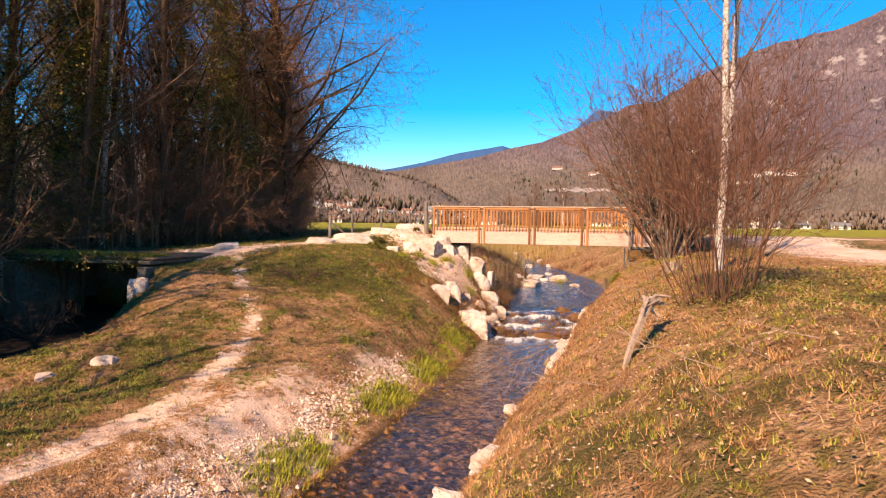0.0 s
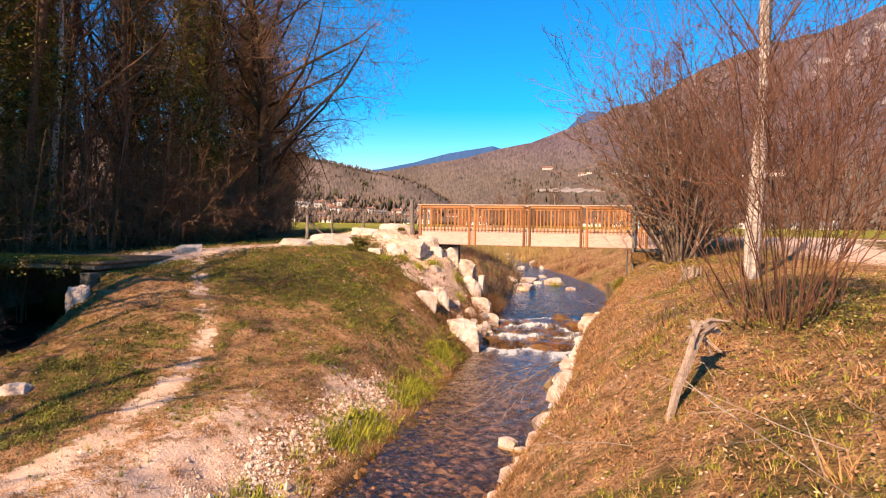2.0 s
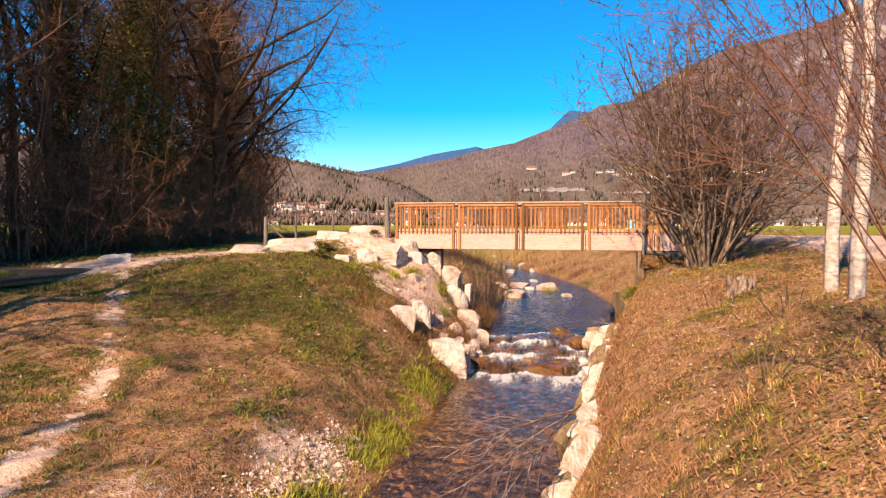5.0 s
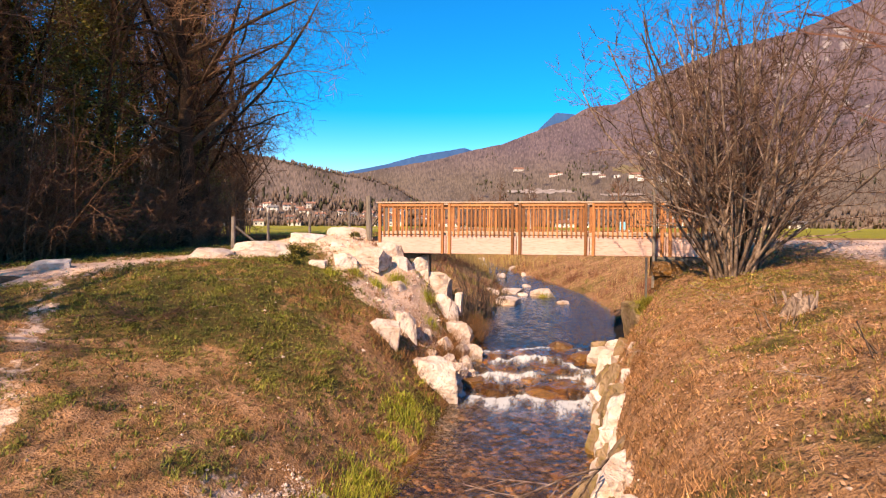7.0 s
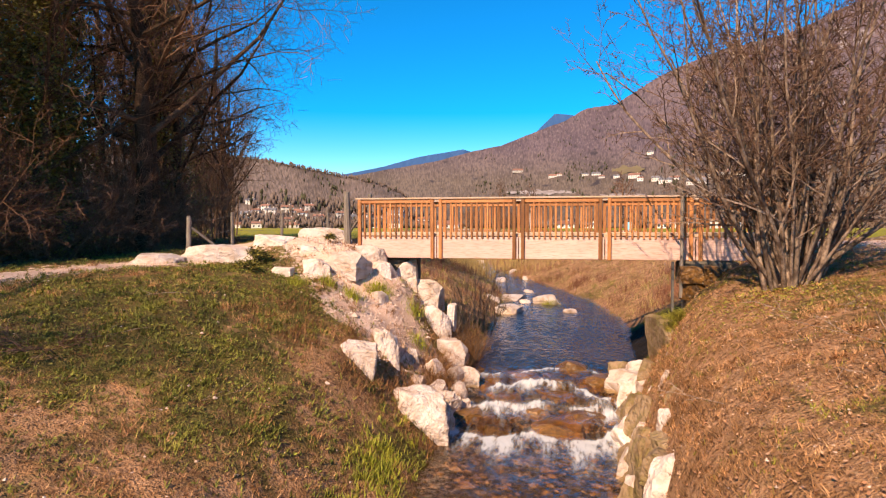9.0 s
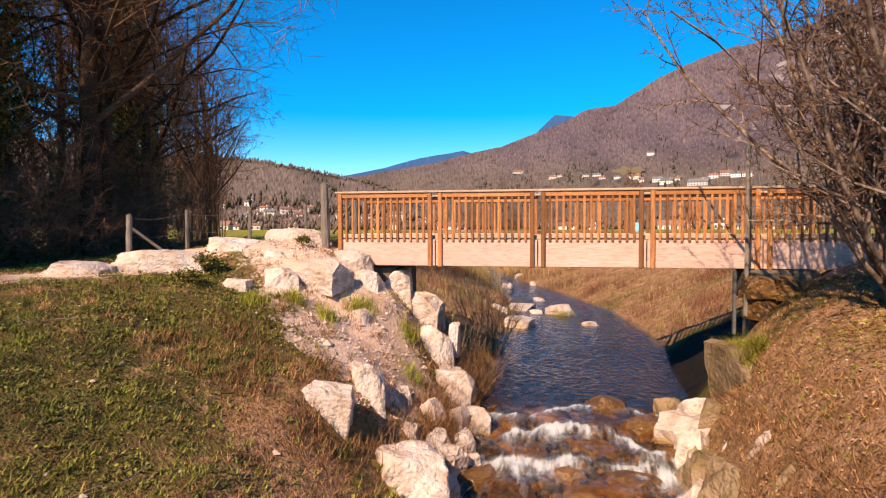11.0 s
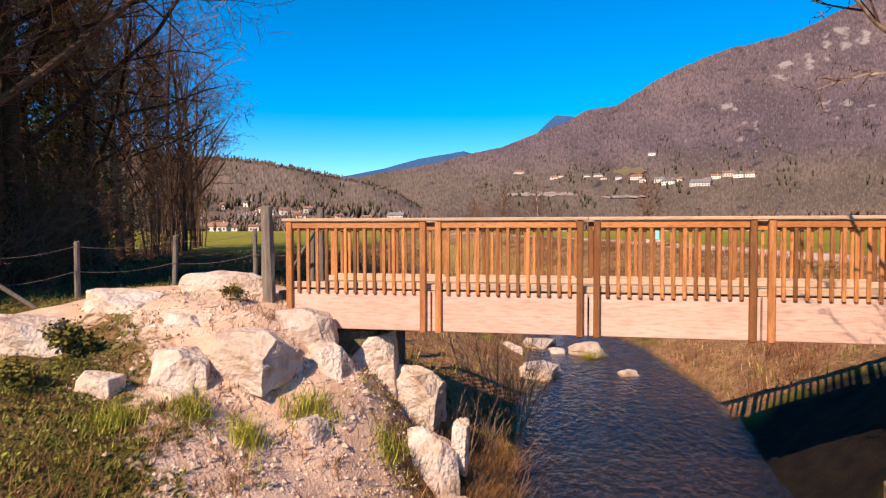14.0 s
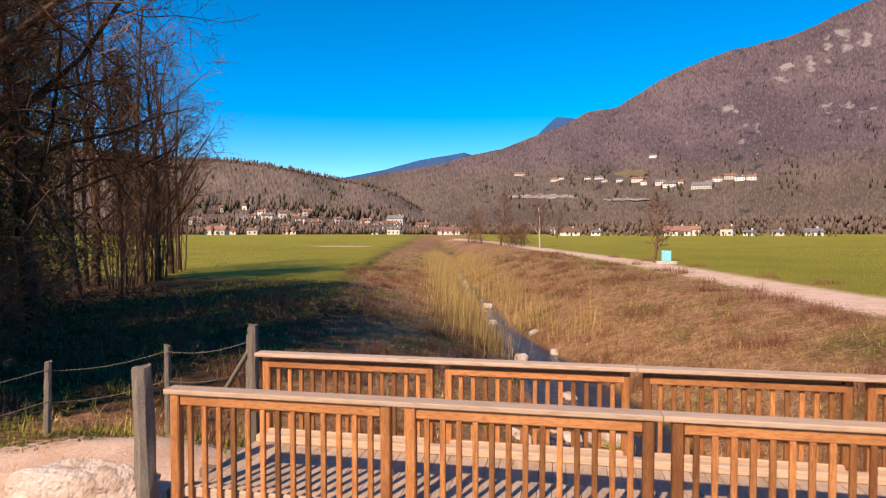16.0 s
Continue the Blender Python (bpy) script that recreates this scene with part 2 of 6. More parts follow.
RIGHT = {
    0: (-1.8, -1.3, -0.6, 0.0, 0.4, 0.9, 1.5, 2.0, 2.0),
    10: (-1.75, -1.1, -0.4, 0.2, 0.65, 1.2, 1.75, 2.0, 2.0),
    13: (-1.75, -0.8, 0.05, 0.55, 1.1, 1.65, 1.95, 2.05, 2.0),
    16: (-1.7, -0.5, 0.4, 0.9, 1.25, 1.65, 1.9, 2.0, 2.0),
    20: (-1.7, 0.15, 0.65, 0.98, 1.28, 1.6, 1.8, 1.9, 1.95),
    24: (-1.7, -0.4, 0.5, 0.95, 1.25, 1.6, 1.8, 1.9, 2.0),
    28: (-1.5, -0.7, 0.5, 1.25, 1.6, 1.8, 1.95, 2.1, 2.1),
    30: (-1.2, -0.55, 0.15, 0.95, 1.62, 2.05, 2.3, 2.35, 2.2),
    32: (-1.1, -0.8, -0.2, 0.2, 0.9, 1.7, 2.35, 2.4, 2.2),
    35: (-1.1, -0.8, -0.45, -0.1, 0.3, 0.8, 1.4, 2.05, 2.2),
    48: (-1.0, -0.75, -0.5, -0.2, 0.1, 0.5, 1.0, 2.0, 2.2),
    110: (-0.5, -0.3, 0.0, 0.3, 0.6, 1.0, 1.5, 2.1, 2.2),
    260: (0.4, 0.6, 0.9, 1.2, 1.5, 1.8, 2.0, 2.3, 2.4),
}


def profile(table, dists, d, y):
    """Heights by distance from the water's edge, blended between the sections of the table."""
    ys = np.array(sorted(table))
    y = np.clip(y, ys[0], ys[-1])
    heights = np.stack([np.interp(d, dists, table[k]) for k in ys])
    i = np.clip(np.searchsorted(ys, y, side="right") - 1, 0, len(ys) - 2)
    f = (y - ys[i]) / (ys[i + 1] - ys[i])
    f = f * f * (3 - 2 * f)
    k = np.arange(len(d))
    return heights[i, k] * (1 - f) + heights[i + 1, k] * f


def water_level(y):
    return np.interp(y, Y_WATER, Z_WATER)


# paths: gravel tracks as polylines (x, y), with half width
GRAVEL = [([(-3.2, 31.7), (-4.6, 31.6), (-6.0, 30.5), (-7.4, 28.0), (-8.8, 24.8), (-10.8, 21.8), (-16, 19.6), (-30, 18)], 0.95),
          ([(8.9, 31.7), (12, 32.5), (15.5, 36), (16, 44), (14.0, 53), (11.6, 66), (8.6, 83), (3.6, 104), (-2.1, 126), (-16, 183), (-40, 260)], 1.5),
          ([(12, 32.5), (20, 33.5), (40, 33), (80, 36)], 1.9),
          ([(11.8, 32.2), (12.4, 26), (13.4, 19), (15.5, 12), (19, 4)], 1.3),
          ([(-36, 139), (-45, 139)], 1.2)]
TRAIL = [([(-9.2, 24.2), (-8.5, 23.0), (-6.9, 20.6), (-4.7, 17.9), (-3.6, 15.2), (-2.9, 12.5), (-2.8, 10.0), (-3.2, 4.0)], 0.21)]


def near_line(x, y, lines):
    """1 on the line, falling to 0 at about twice its half width."""
    best = np.zeros_like(x)
    for pts, half in lines:
        for (ax, ay), (bx, by) in zip(pts, pts[1:]):
            dx, dy = bx - ax, by - ay
            t = np.clip(((x - ax) * dx + (y - ay) * dy) / (dx * dx + dy * dy), 0, 1)
            d = np.hypot(x - ax - t * dx, y - ay - t * dy)
            best = np.maximum(best, np.clip(1.5 - 0.75 * d / half * 1.0, 0, 1))
    return best


def bumps(x, y, scale, amount, seed):
    return np.array([amount * noise.noise(Vector((a * scale, b * scale, seed))) for a, b in zip(x, y)])


def land(x, y):
    """The height of the ground, without the fine unevenness."""
    x, y = np.atleast_1d(np.asarray(x, float)), np.atleast_1d(np.asarray(y, float))
    le, re = np.interp(y, Y_EDGE, L_EDGE), np.interp(y, Y_EDGE, R_EDGE)
    zl = profile(LEFT, D_LEFT, np.maximum(le - x, 0), y)
    zr = profile(RIGHT, D_RIGHT, np.maximum(x - re, 0), y)
    mid = (le + re) / 2
    z = np.where(x < mid, zl, zr)
    inside = (x > le) & (x < re)
    u = np.clip(np.minimum(x - le, re - x) / 0.8, 0, 1)
    z = np.where(inside, water_level(y) - 0.05 - (0.22 + 0.3 * np.clip((y - 30.5) / 1.5, 0, 1)) * u, z)
    # the ditch in front of the culvert
    k = np.clip((-8.9 - x) / 0.5, 0, 1) * np.clip((19.55 - y) / 0.3, 0, 1) * np.clip((x + 22) / 4, 0, 1)
    k = np.maximum(k, np.clip((-9.6 - x) / 0.15, 0, 1) * np.clip((x + 14.8) / 0.15, 0, 1) * np.clip((23.0 - y) / 0.3, 0, 1) * (y > 15))
    z = z * (1 - k) + np.minimum(z, -0.75) * k
    return z


def ground(x, y):
    """The ground with its unevenness."""
    x, y = np.atleast_1d(np.asarray(x, float)), np.atleast_1d(np.asarray(y, float))
    z = land(x, y)
    near = np.clip(1.2 - np.abs(y - 20) / 60, 0, 1)
    flat = 1 - 0.8 * near_line(x, y, GRAVEL)
    return z + flat * near * (bumps(x, y, 0.45, 0.10, 1) + bumps(x, y, 1.7, 0.06, 2) + bumps(x, y, 5.0, 0.04, 3))


def ground_at(x, y):
    return float(ground(x, y)[0])


def steps(*runs):
    """A run of coordinates: (from, to, step) one after another."""
    out = []
    for a, b, s in runs:
        out += list(np.linspace(a, b, max(2, int(round((b - a) / s)) + 1))[:-1])
    return np.array(out + [runs[-1][1]])


XS = steps((-900, -200, 100), (-200, -60, 14), (-60, -24, 2.0), (-24, -10, 0.5), (-10, 8, 0.14), (8, 20, 0.4), (20, 60, 2.5), (60, 200, 14), (200, 1200, 100))
YS = steps((-300, -40, 30), (-40, 0, 3), (0, 8, 0.5), (8, 36, 0.15), (36, 62, 0.4), (62, 130, 1.5), (130, 300, 8), (300, 1500, 80))
GX, GY = np.meshgrid(XS, YS)
gx, gy = GX.ravel(), GY.ravel()
gz = ground(gx, gy)
w = len(XS)
cells = np.arange((len(YS) - 1) * w).reshape(-1, w)[:, :-1].ravel()
quads = np.stack([cells, cells + 1, cells + w + 1, cells + w], 1)
ground_me = mesh_of("ground", np.stack([gx, gy, gz], 1).tolist(), quads.tolist(), [], True)

le, re = np.interp(gy, Y_EDGE, L_EDGE), np.interp(gy, Y_EDGE, R_EDGE)
n_big = bumps(gx, gy, 0.33, 1.0, 11)
n_mid = bumps(gx, gy, 1.1, 1.0, 12) + 0.7 * bumps(gx, gy, 3.3, 1.0, 13)
grav = near_line(gx, gy, GRAVEL)
trail = near_line(gx, gy, TRAIL)
soil = np.clip(trail * (0.68 + 0.7 * n_mid + 0.5 * (gy < 15)) + np.clip(1.25 - np.hypot((gx + 1.2) / 1.9, (gy - 12.2) / 3.6), 0, 1) + np.clip(1.2 - np.hypot((gx + 0.6) / 0.9, (gy - 17.3) / 1.2), 0, 1), 0, 1)
rubble = np.clip(2.0 - 1.5 * np.hypot((gx + 2.5 + 0.55 * (gy - 29.3)) / 2.1, (gy - 29.3) / 2.7) + 0.7 * n_mid, 0, 1) * (gx < le + 0.3)
soil = np.clip(np.maximum(np.maximum(soil * (0.75 + 0.6 * n_mid), rubble), grav), 0, 1)
green = np.clip(0.40 + 0.9 * n_big + 0.75 * n_mid + 0.60 * (gx < le) * np.clip((gy - 17.5) / 5, 0, 1) - 0.25 * (gx > re) + 0.28 * (gx < -3.6) * (gy < 15) - 0.28 * (gx > -3.8) * (gx < le) * np.clip((23 - gy) / 3, 0, 1) - 0.45 * (gx < le) * np.clip((3.2 - (le - gx)) / 1.2, 0, 1), 0, 1)
green = np.where((gx > re + 3.2) & (gy < 40), np.clip(green + 0.15 + 0.35 * np.clip((gx - 6.2) / 1.0, 0, 1) * (gy < 16), 0, 1), green)
ditch = (gy > 34) & (gx > le - 9) & (gx < re + 9.5)
green = np.where(ditch, np.clip(0.15 + 0.8 * n_big + 0.3 * n_mid, 0, 1), green)
field = np.clip(np.where(gx < le, (le - gx - 9.5 - 1.2 * n_mid) / 1.5, (gx - re - 11.5 - 10 * np.clip((60 - gy) / 15, 0, 1)) / 2), 0, 1) * np.clip((gy - np.where(gx < le, 58, 50) - 2 * n_big) / 3, 0, 1)
field = field * (1 - grav)
bed = np.clip((np.minimum(gx - le, re - gx) + 0.12) / 0.12, 0, 1)
# Mud of the culvert ditch, blackened to hold the opening's shade in its colour.
shaded_mud = (gx < -9.2) & (gx > -22) & (gy > 12) & (gy < 23.2) & (gz < -0.3)
bed = np.where(shaded_mud, 1.0, bed)
# Shade below the bridge, put into the colour of the right bank.
bridge_shade = np.clip(2.9 - 1.6 * np.hypot((gx - re - 0.9) / 1.9, (gy - 33.3) / 2.2) + 0.4 * n_mid, 0, 1) * (gx > re)
bed = np.maximum(bed, bridge_shade)
# Shade of the tall trees, painted into wood floor and scrub upstream.
tree_shade = np.clip(np.maximum(np.clip((-10.8 - gx) / 1.2, 0, 1) * np.clip((gy - 23.4) / 0.8, 0, 1) * np.clip((64 - gy) / 4, 0, 1) * np.clip((gx - le + 32) / 3, 0, 1),
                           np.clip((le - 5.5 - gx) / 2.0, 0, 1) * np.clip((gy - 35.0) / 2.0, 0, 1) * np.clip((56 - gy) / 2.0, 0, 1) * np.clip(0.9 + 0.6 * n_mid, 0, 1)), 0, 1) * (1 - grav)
bed = np.maximum(bed, 0.9 * tree_shade)
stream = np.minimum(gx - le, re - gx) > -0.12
field = np.where(shaded_mud, 1.0, np.where(stream, np.clip((gy - 30.2) / 0.8, 0, 1), np.where(bridge_shade > 0.5, 1.0, np.where((bridge_shade > 0) | (tree_shade > 0), 0.0, field))))
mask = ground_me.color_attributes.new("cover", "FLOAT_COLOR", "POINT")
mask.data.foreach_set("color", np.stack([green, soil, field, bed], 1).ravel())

gm, n, l, p = material("ground_cover", 0.95, 0.0, spec=0.15)
att = n.new("ShaderNodeVertexColor")
att.layer_name = "cover"
sep = n.new("ShaderNodeSeparateColor")
l.new(att.outputs["Color"], sep.inputs[0])
grain = noise_fac(n, l, 28, 0.35, 0.7, 6)
patch = noise_fac(n, l, 2.2, 0.35, 0.65, 6)
dry = mixed(n, l, grain, (0.42, 0.212, 0.10), (0.65, 0.385, 0.215))
dry = mixed(n, l, patch, dry, (0.29, 0.15, 0.064))
dry = mixed(n, l, noise_fac(n, l, 11, 0.52, 0.66, 4), dry, (0.17, 0.085, 0.038))
turf = mixed(n, l, grain, (0.07, 0.06, 0.016), (0.19, 0.14, 0.042))
turf = mixed(n, l, noise_fac(n, l, 3.5, 0.5, 0.72, 5), turf, (0.15, 0.085, 0.035))
dirt = mixed(n, l, noise_fac(n, l, 18, 0.3, 0.7, 8), (0.60, 0.395, 0.28), (0.80, 0.59, 0.46))
dirt = mixed(n, l, noise_fac(n, l, 1.6, 0.4, 0.7, 5), dirt, (0.56, 0.36, 0.25))
meadow = mixed(n, l, noise_fac(n, l, 0.08, 0.3, 0.7, 6), (0.25, 0.23, 0.024), (0.33, 0.285, 0.036))
# Dark stream bed; the wood floor borrows this tone as painted tree shade.
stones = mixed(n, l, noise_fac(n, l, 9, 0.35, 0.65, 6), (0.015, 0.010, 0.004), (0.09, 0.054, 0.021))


def edged(fac, width=0.16):
    """A mask with a ragged edge."""
    a = n.new("ShaderNodeMath")
    a.operation = "ADD"
    l.new(fac, a.inputs[0])
    b = n.new("ShaderNodeMapRange")
    b.inputs["To Min"].default_value, b.inputs["To Max"].default_value = -0.35, 0.35
    l.new(noise_fac(n, l, 7, 0.3, 0.7, 6), b.inputs["Value"])
    l.new(b.outputs[0], a.inputs[1])
    r = n.new("ShaderNodeMapRange")
    r.inputs["From Min"].default_value, r.inputs["From Max"].default_value = 0.5 - width, 0.5 + width
    l.new(a.outputs[0], r.inputs["Value"])
    return r.outputs[0]


col = mixed(n, l, edged(sep.outputs[0], 0.3), dry, turf)
col = mixed(n, l, edged(sep.outputs[1]), col, dirt)
col = mixed(n, l, sep.outputs[2], col, meadow)
# Near-black silt tone, also painted as shade below the bridge and in the culvert.
silt_shade = mixed(n, l, noise_fac(n, l, 3, 0.3, 0.7, 5), (0.008, 0.006, 0.005), (0.026, 0.017, 0.010))
col = mixed(n, l, att.outputs["Alpha"], col, mixed(n, l, sep.outputs[2], stones, silt_shade))
l.new(col, p.inputs["Base Color"])
hb = n.new("ShaderNodeBump")
hb.inputs["Distance"].default_value = 0.035
firm = n.new("ShaderNodeMapRange")
firm.inputs["To Min"].default_value, firm.inputs["To Max"].default_value = 1.0, 0.3
l.new(sep.outputs[1], firm.inputs["Value"])
l.new(firm.outputs[0], hb.inputs["Strength"])
l.new(grain, hb.inputs["Height"])
l.new(hb.outputs[0], p.inputs["Normal"])
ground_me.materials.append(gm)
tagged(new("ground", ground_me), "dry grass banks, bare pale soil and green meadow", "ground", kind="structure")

# ---------------------------------------------------------------- the stream
WY = steps((-40, 8, 1.0), (8, 23.5, 0.25), (23.5, 31, 0.04), (31, 60, 0.25), (60, 300, 4))
ACROSS = 110
across = np.linspace(0, 1, ACROSS)
wl_, wr_ = np.interp(WY, Y_EDGE, L_EDGE) - 0.5, np.interp(WY, Y_EDGE, R_EDGE) + 0.5
wx = (wl_[:, None] + (wr_ - wl_)[:, None] * across).ravel()
wy = np.repeat(WY, ACROSS)
# lips of the little falls: where the water breaks across the stream, how white, and how far the froth runs on
FALLS = (((0.9, 1.6, 2.2, 3.0, 4.3), (29.3, 29.2, 29.9, 30.1, 29.6), 0.5, 0.2),
         ((0.9, 1.5, 2.1, 3.2, 3.8, 4.6), (28.2, 28.5, 28.9, 28.9, 28.1, 27.5), 0.8, 0.38),
         ((0.9, 1.8, 2.4, 3.8, 4.5), (27.4, 27.5, 27.75, 27.65, 27.1), 0.8, 0.42),
         ((0.6, 1.6, 2.3, 3.5, 4.2), (26.2, 26.0, 26.35, 26.1, 26.7), 1.15, 0.75))
fast = np.exp(-((wy - 28.1) / 1.9) ** 2)
wy2 = wy + (27.6 - np.interp(wx, *FALLS[2][:2]) + bumps(wx, wy, 1.3, 0.22, 21)) * fast
wz = water_level(wy2) + 0.02
wz = wz + (0.022 + 0.06 * fast) * bumps(wx, wy * 0.6, 3.2, 1.0, 22) + 0.045 * fast * bumps(wx * 1.4, wy * 0.7, 8.0, 1.0, 23)
cells = np.arange((len(WY) - 1) * ACROSS).reshape(-1, ACROSS)[:, :-1].ravel()
water_me = mesh_of("water", np.stack([wx, wy, wz], 1).tolist(), np.stack([cells, cells + 1, cells + ACROSS + 1, cells + ACROSS], 1).tolist(), [], True)
foam = np.zeros_like(wx)
for k, (fx, fy, white, run) in enumerate(FALLS):
    below = np.interp(wx, fx, fy) + bumps(wx, wy * 0.2, 2.6, 0.22, 31 + k) - wy
    gaps = np.clip(0.85 + 1.3 * bumps(wx, wy * 0.15, 1.5, 1.0, 41 + k), 0.1, 1.2)
    foam += white * gaps * np.where(below < 0, np.exp(np.minimum(below, 0) / 0.07), np.exp(-np.maximum(below, 0) / run))
foam *= np.clip(0.9 + 0.8 * bumps(wx * 2.6, wy * 0.6, 1.6, 1.0, 24) + 0.6 * bumps(wx * 2.2, wy * 0.55, 4.6, 1.0, 25), 0, 1.25)
fa = water_me.color_attributes.new("foam", "FLOAT_COLOR", "POINT")
foam = np.clip(foam, 0, 1)
fa.data.foreach_set("color", np.stack([foam, foam, foam, foam], 1).ravel())
wm, n, l, p = material("clear_stream_water", 0.03, spec=0.13)
p.inputs["Transmission Weight"].default_value = 1.0
p.inputs["IOR"].default_value = 1.34
p.inputs["Base Color"].default_value = (0.52, 0.38, 0.18, 1)
rip = n.new("ShaderNodeTexNoise")
rip.inputs["Scale"].default_value, rip.inputs["Detail"].default_value = 5.0, 5.0
g = n.new("ShaderNodeNewGeometry")
mp = n.new("ShaderNodeMapping")
mp.inputs["Scale"].default_value = (1.5, 0.8, 1)
l.new(g.outputs["Position"], mp.inputs[0])
l.new(mp.outputs[0], rip.inputs["Vector"])
b = n.new("ShaderNodeBump")
b.inputs["Distance"].default_value = 0.14
reach = n.new("ShaderNodeSeparateXYZ")
l.new(g.outputs["Position"], reach.inputs[0])
lively = n.new("ShaderNodeMapRange")
lively.inputs["From Min"].default_value, lively.inputs["From Max"].default_value = 24.0, 30.0
lively.inputs["To Min"].default_value, lively.inputs["To Max"].default_value = 0.25, 0.7
l.new(reach.outputs["Y"], lively.inputs["Value"])
l.new(lively.outputs[0], b.inputs["Strength"])
sheen = n.new("ShaderNodeMapRange")
sheen.inputs["From Min"].default_value, sheen.inputs["From Max"].default_value = 24.0, 31.0
sheen.inputs["To Min"].default_value, sheen.inputs["To Max"].default_value = 0.03, 0.30
l.new(reach.outputs["Y"], sheen.inputs["Value"])
l.new(sheen.outputs[0], p.inputs["Specular IOR Level"])
l.new(rip.outputs["Fac"], b.inputs["Height"])
l.new(b.outputs[0], p.inputs["Normal"])
froth = n.new("ShaderNodeBsdfDiffuse")
froth.inputs["Color"].default_value = (0.60, 0.61, 0.62, 1)
mixs = n.new("ShaderNodeMixShader")
fv = n.new("ShaderNodeVertexColor")
fv.layer_name = "foam"
streak = noise_fac(n, l, 5.0, 0.25, 0.75, 6, (3, 0.8, 1))
mul = n.new("ShaderNodeMath")
mul.operation = "ADD"
l.new(fv.outputs["Color"], mul.inputs[0])
l.new(streak, mul.inputs[1])
rng = n.new("ShaderNodeMapRange")
rng.inputs["From Min"].default_value, rng.inputs["From Max"].default_value = 0.40, 1.25
l.new(mul.outputs[0], rng.inputs["Value"])
mul2 = n.new("ShaderNodeMath")
mul2.operation = "MULTIPLY"
gate = n.new("ShaderNodeMapRange")
gate.inputs["From Max"].default_value, gate.inputs["To Max"].default_value = 0.5, 0.78
l.new(fv.outputs["Color"], gate.inputs["Value"])
l.new(rng.outputs[0], mul2.inputs[0])
l.new(gate.outputs[0], mul2.inputs[1])
l.new(mul2.outputs[0], mixs.inputs[0])
l.new(p.outputs[0], mixs.inputs[1])
l.new(froth.outputs[0], mixs.inputs[2])
l.new(mixs.outputs[0], n["Material Output"].inputs["Surface"])
water_me.materials.append(wm)
water = tagged(new("water", water_me), "clear shallow stream with white rapids", "water", kind="structure")
water.visible_shadow = False

# ---------------------------------------------------------------- hills and mountains
# slopes seen from the bridge: the elevation of the crest by bearing, in degrees


def slope_at(crest, r_foot, r_crest, foot):
    """Two ways to find places on a slope: by bearing and share of the climb, and by bearing and elevation."""
    def on(a, s):
        e = float(np.interp(a, [c[0] for c in crest], [c[1] for c in crest]))
        el, r = foot + (e - foot) * s ** 0.8, r_foot + (r_crest - r_foot) * s ** 1.25
        return r * math.sin(radians(a)), 30 + r * math.cos(radians(a)), 2 + r * math.tan(radians(el))

    def at(a, el):
        e = float(np.interp(a, [c[0] for c in crest], [c[1] for c in crest]))
        return on(a, max(0.0, (el - foot) / (e - foot)) ** 1.25)
    return on, at


def slope_sheet(name, crest, r_foot, r_crest, mat, label, rough, rows=90, step=0.16, foot=0.0):
    on, at = slope_at(crest, r_foot, r_crest, foot)
    az = np.linspace(crest[0][0], crest[-1][0], int((crest[-1][0] - crest[0][0]) / step))
    v = []
    for k in range(rows + 1):
        s = k / rows
        for a in az:
            x, y, z = on(a, s)
            rag = rough * (noise.fractal(Vector((a * 0.30 + s * 1.2, s * 2.0, r_foot * 0.01)), 1.0, 2.0, 4) + 0.35 * noise.noise(Vector((a * 2.2 + s * 3.0, s * 7.0, r_foot * 0.02))))
            v.append((x * (1 + 0.012 * rag), 30 + (y - 30) * (1 + 0.012 * rag), z + 0.0008 * math.hypot(x, y) * rag * math.sin(math.pi * min(s * 1.05, 1))))
    m_ = len(az)
    c = np.arange(rows * m_).reshape(-1, m_)[:, :-1].ravel()
    me = mesh_of(name, v, np.stack([c, c + 1, c + m_ + 1, c + m_], 1).tolist(), mat, True)
    tagged(new(name, me), label, "mountain", kind="structure")
    return on, at


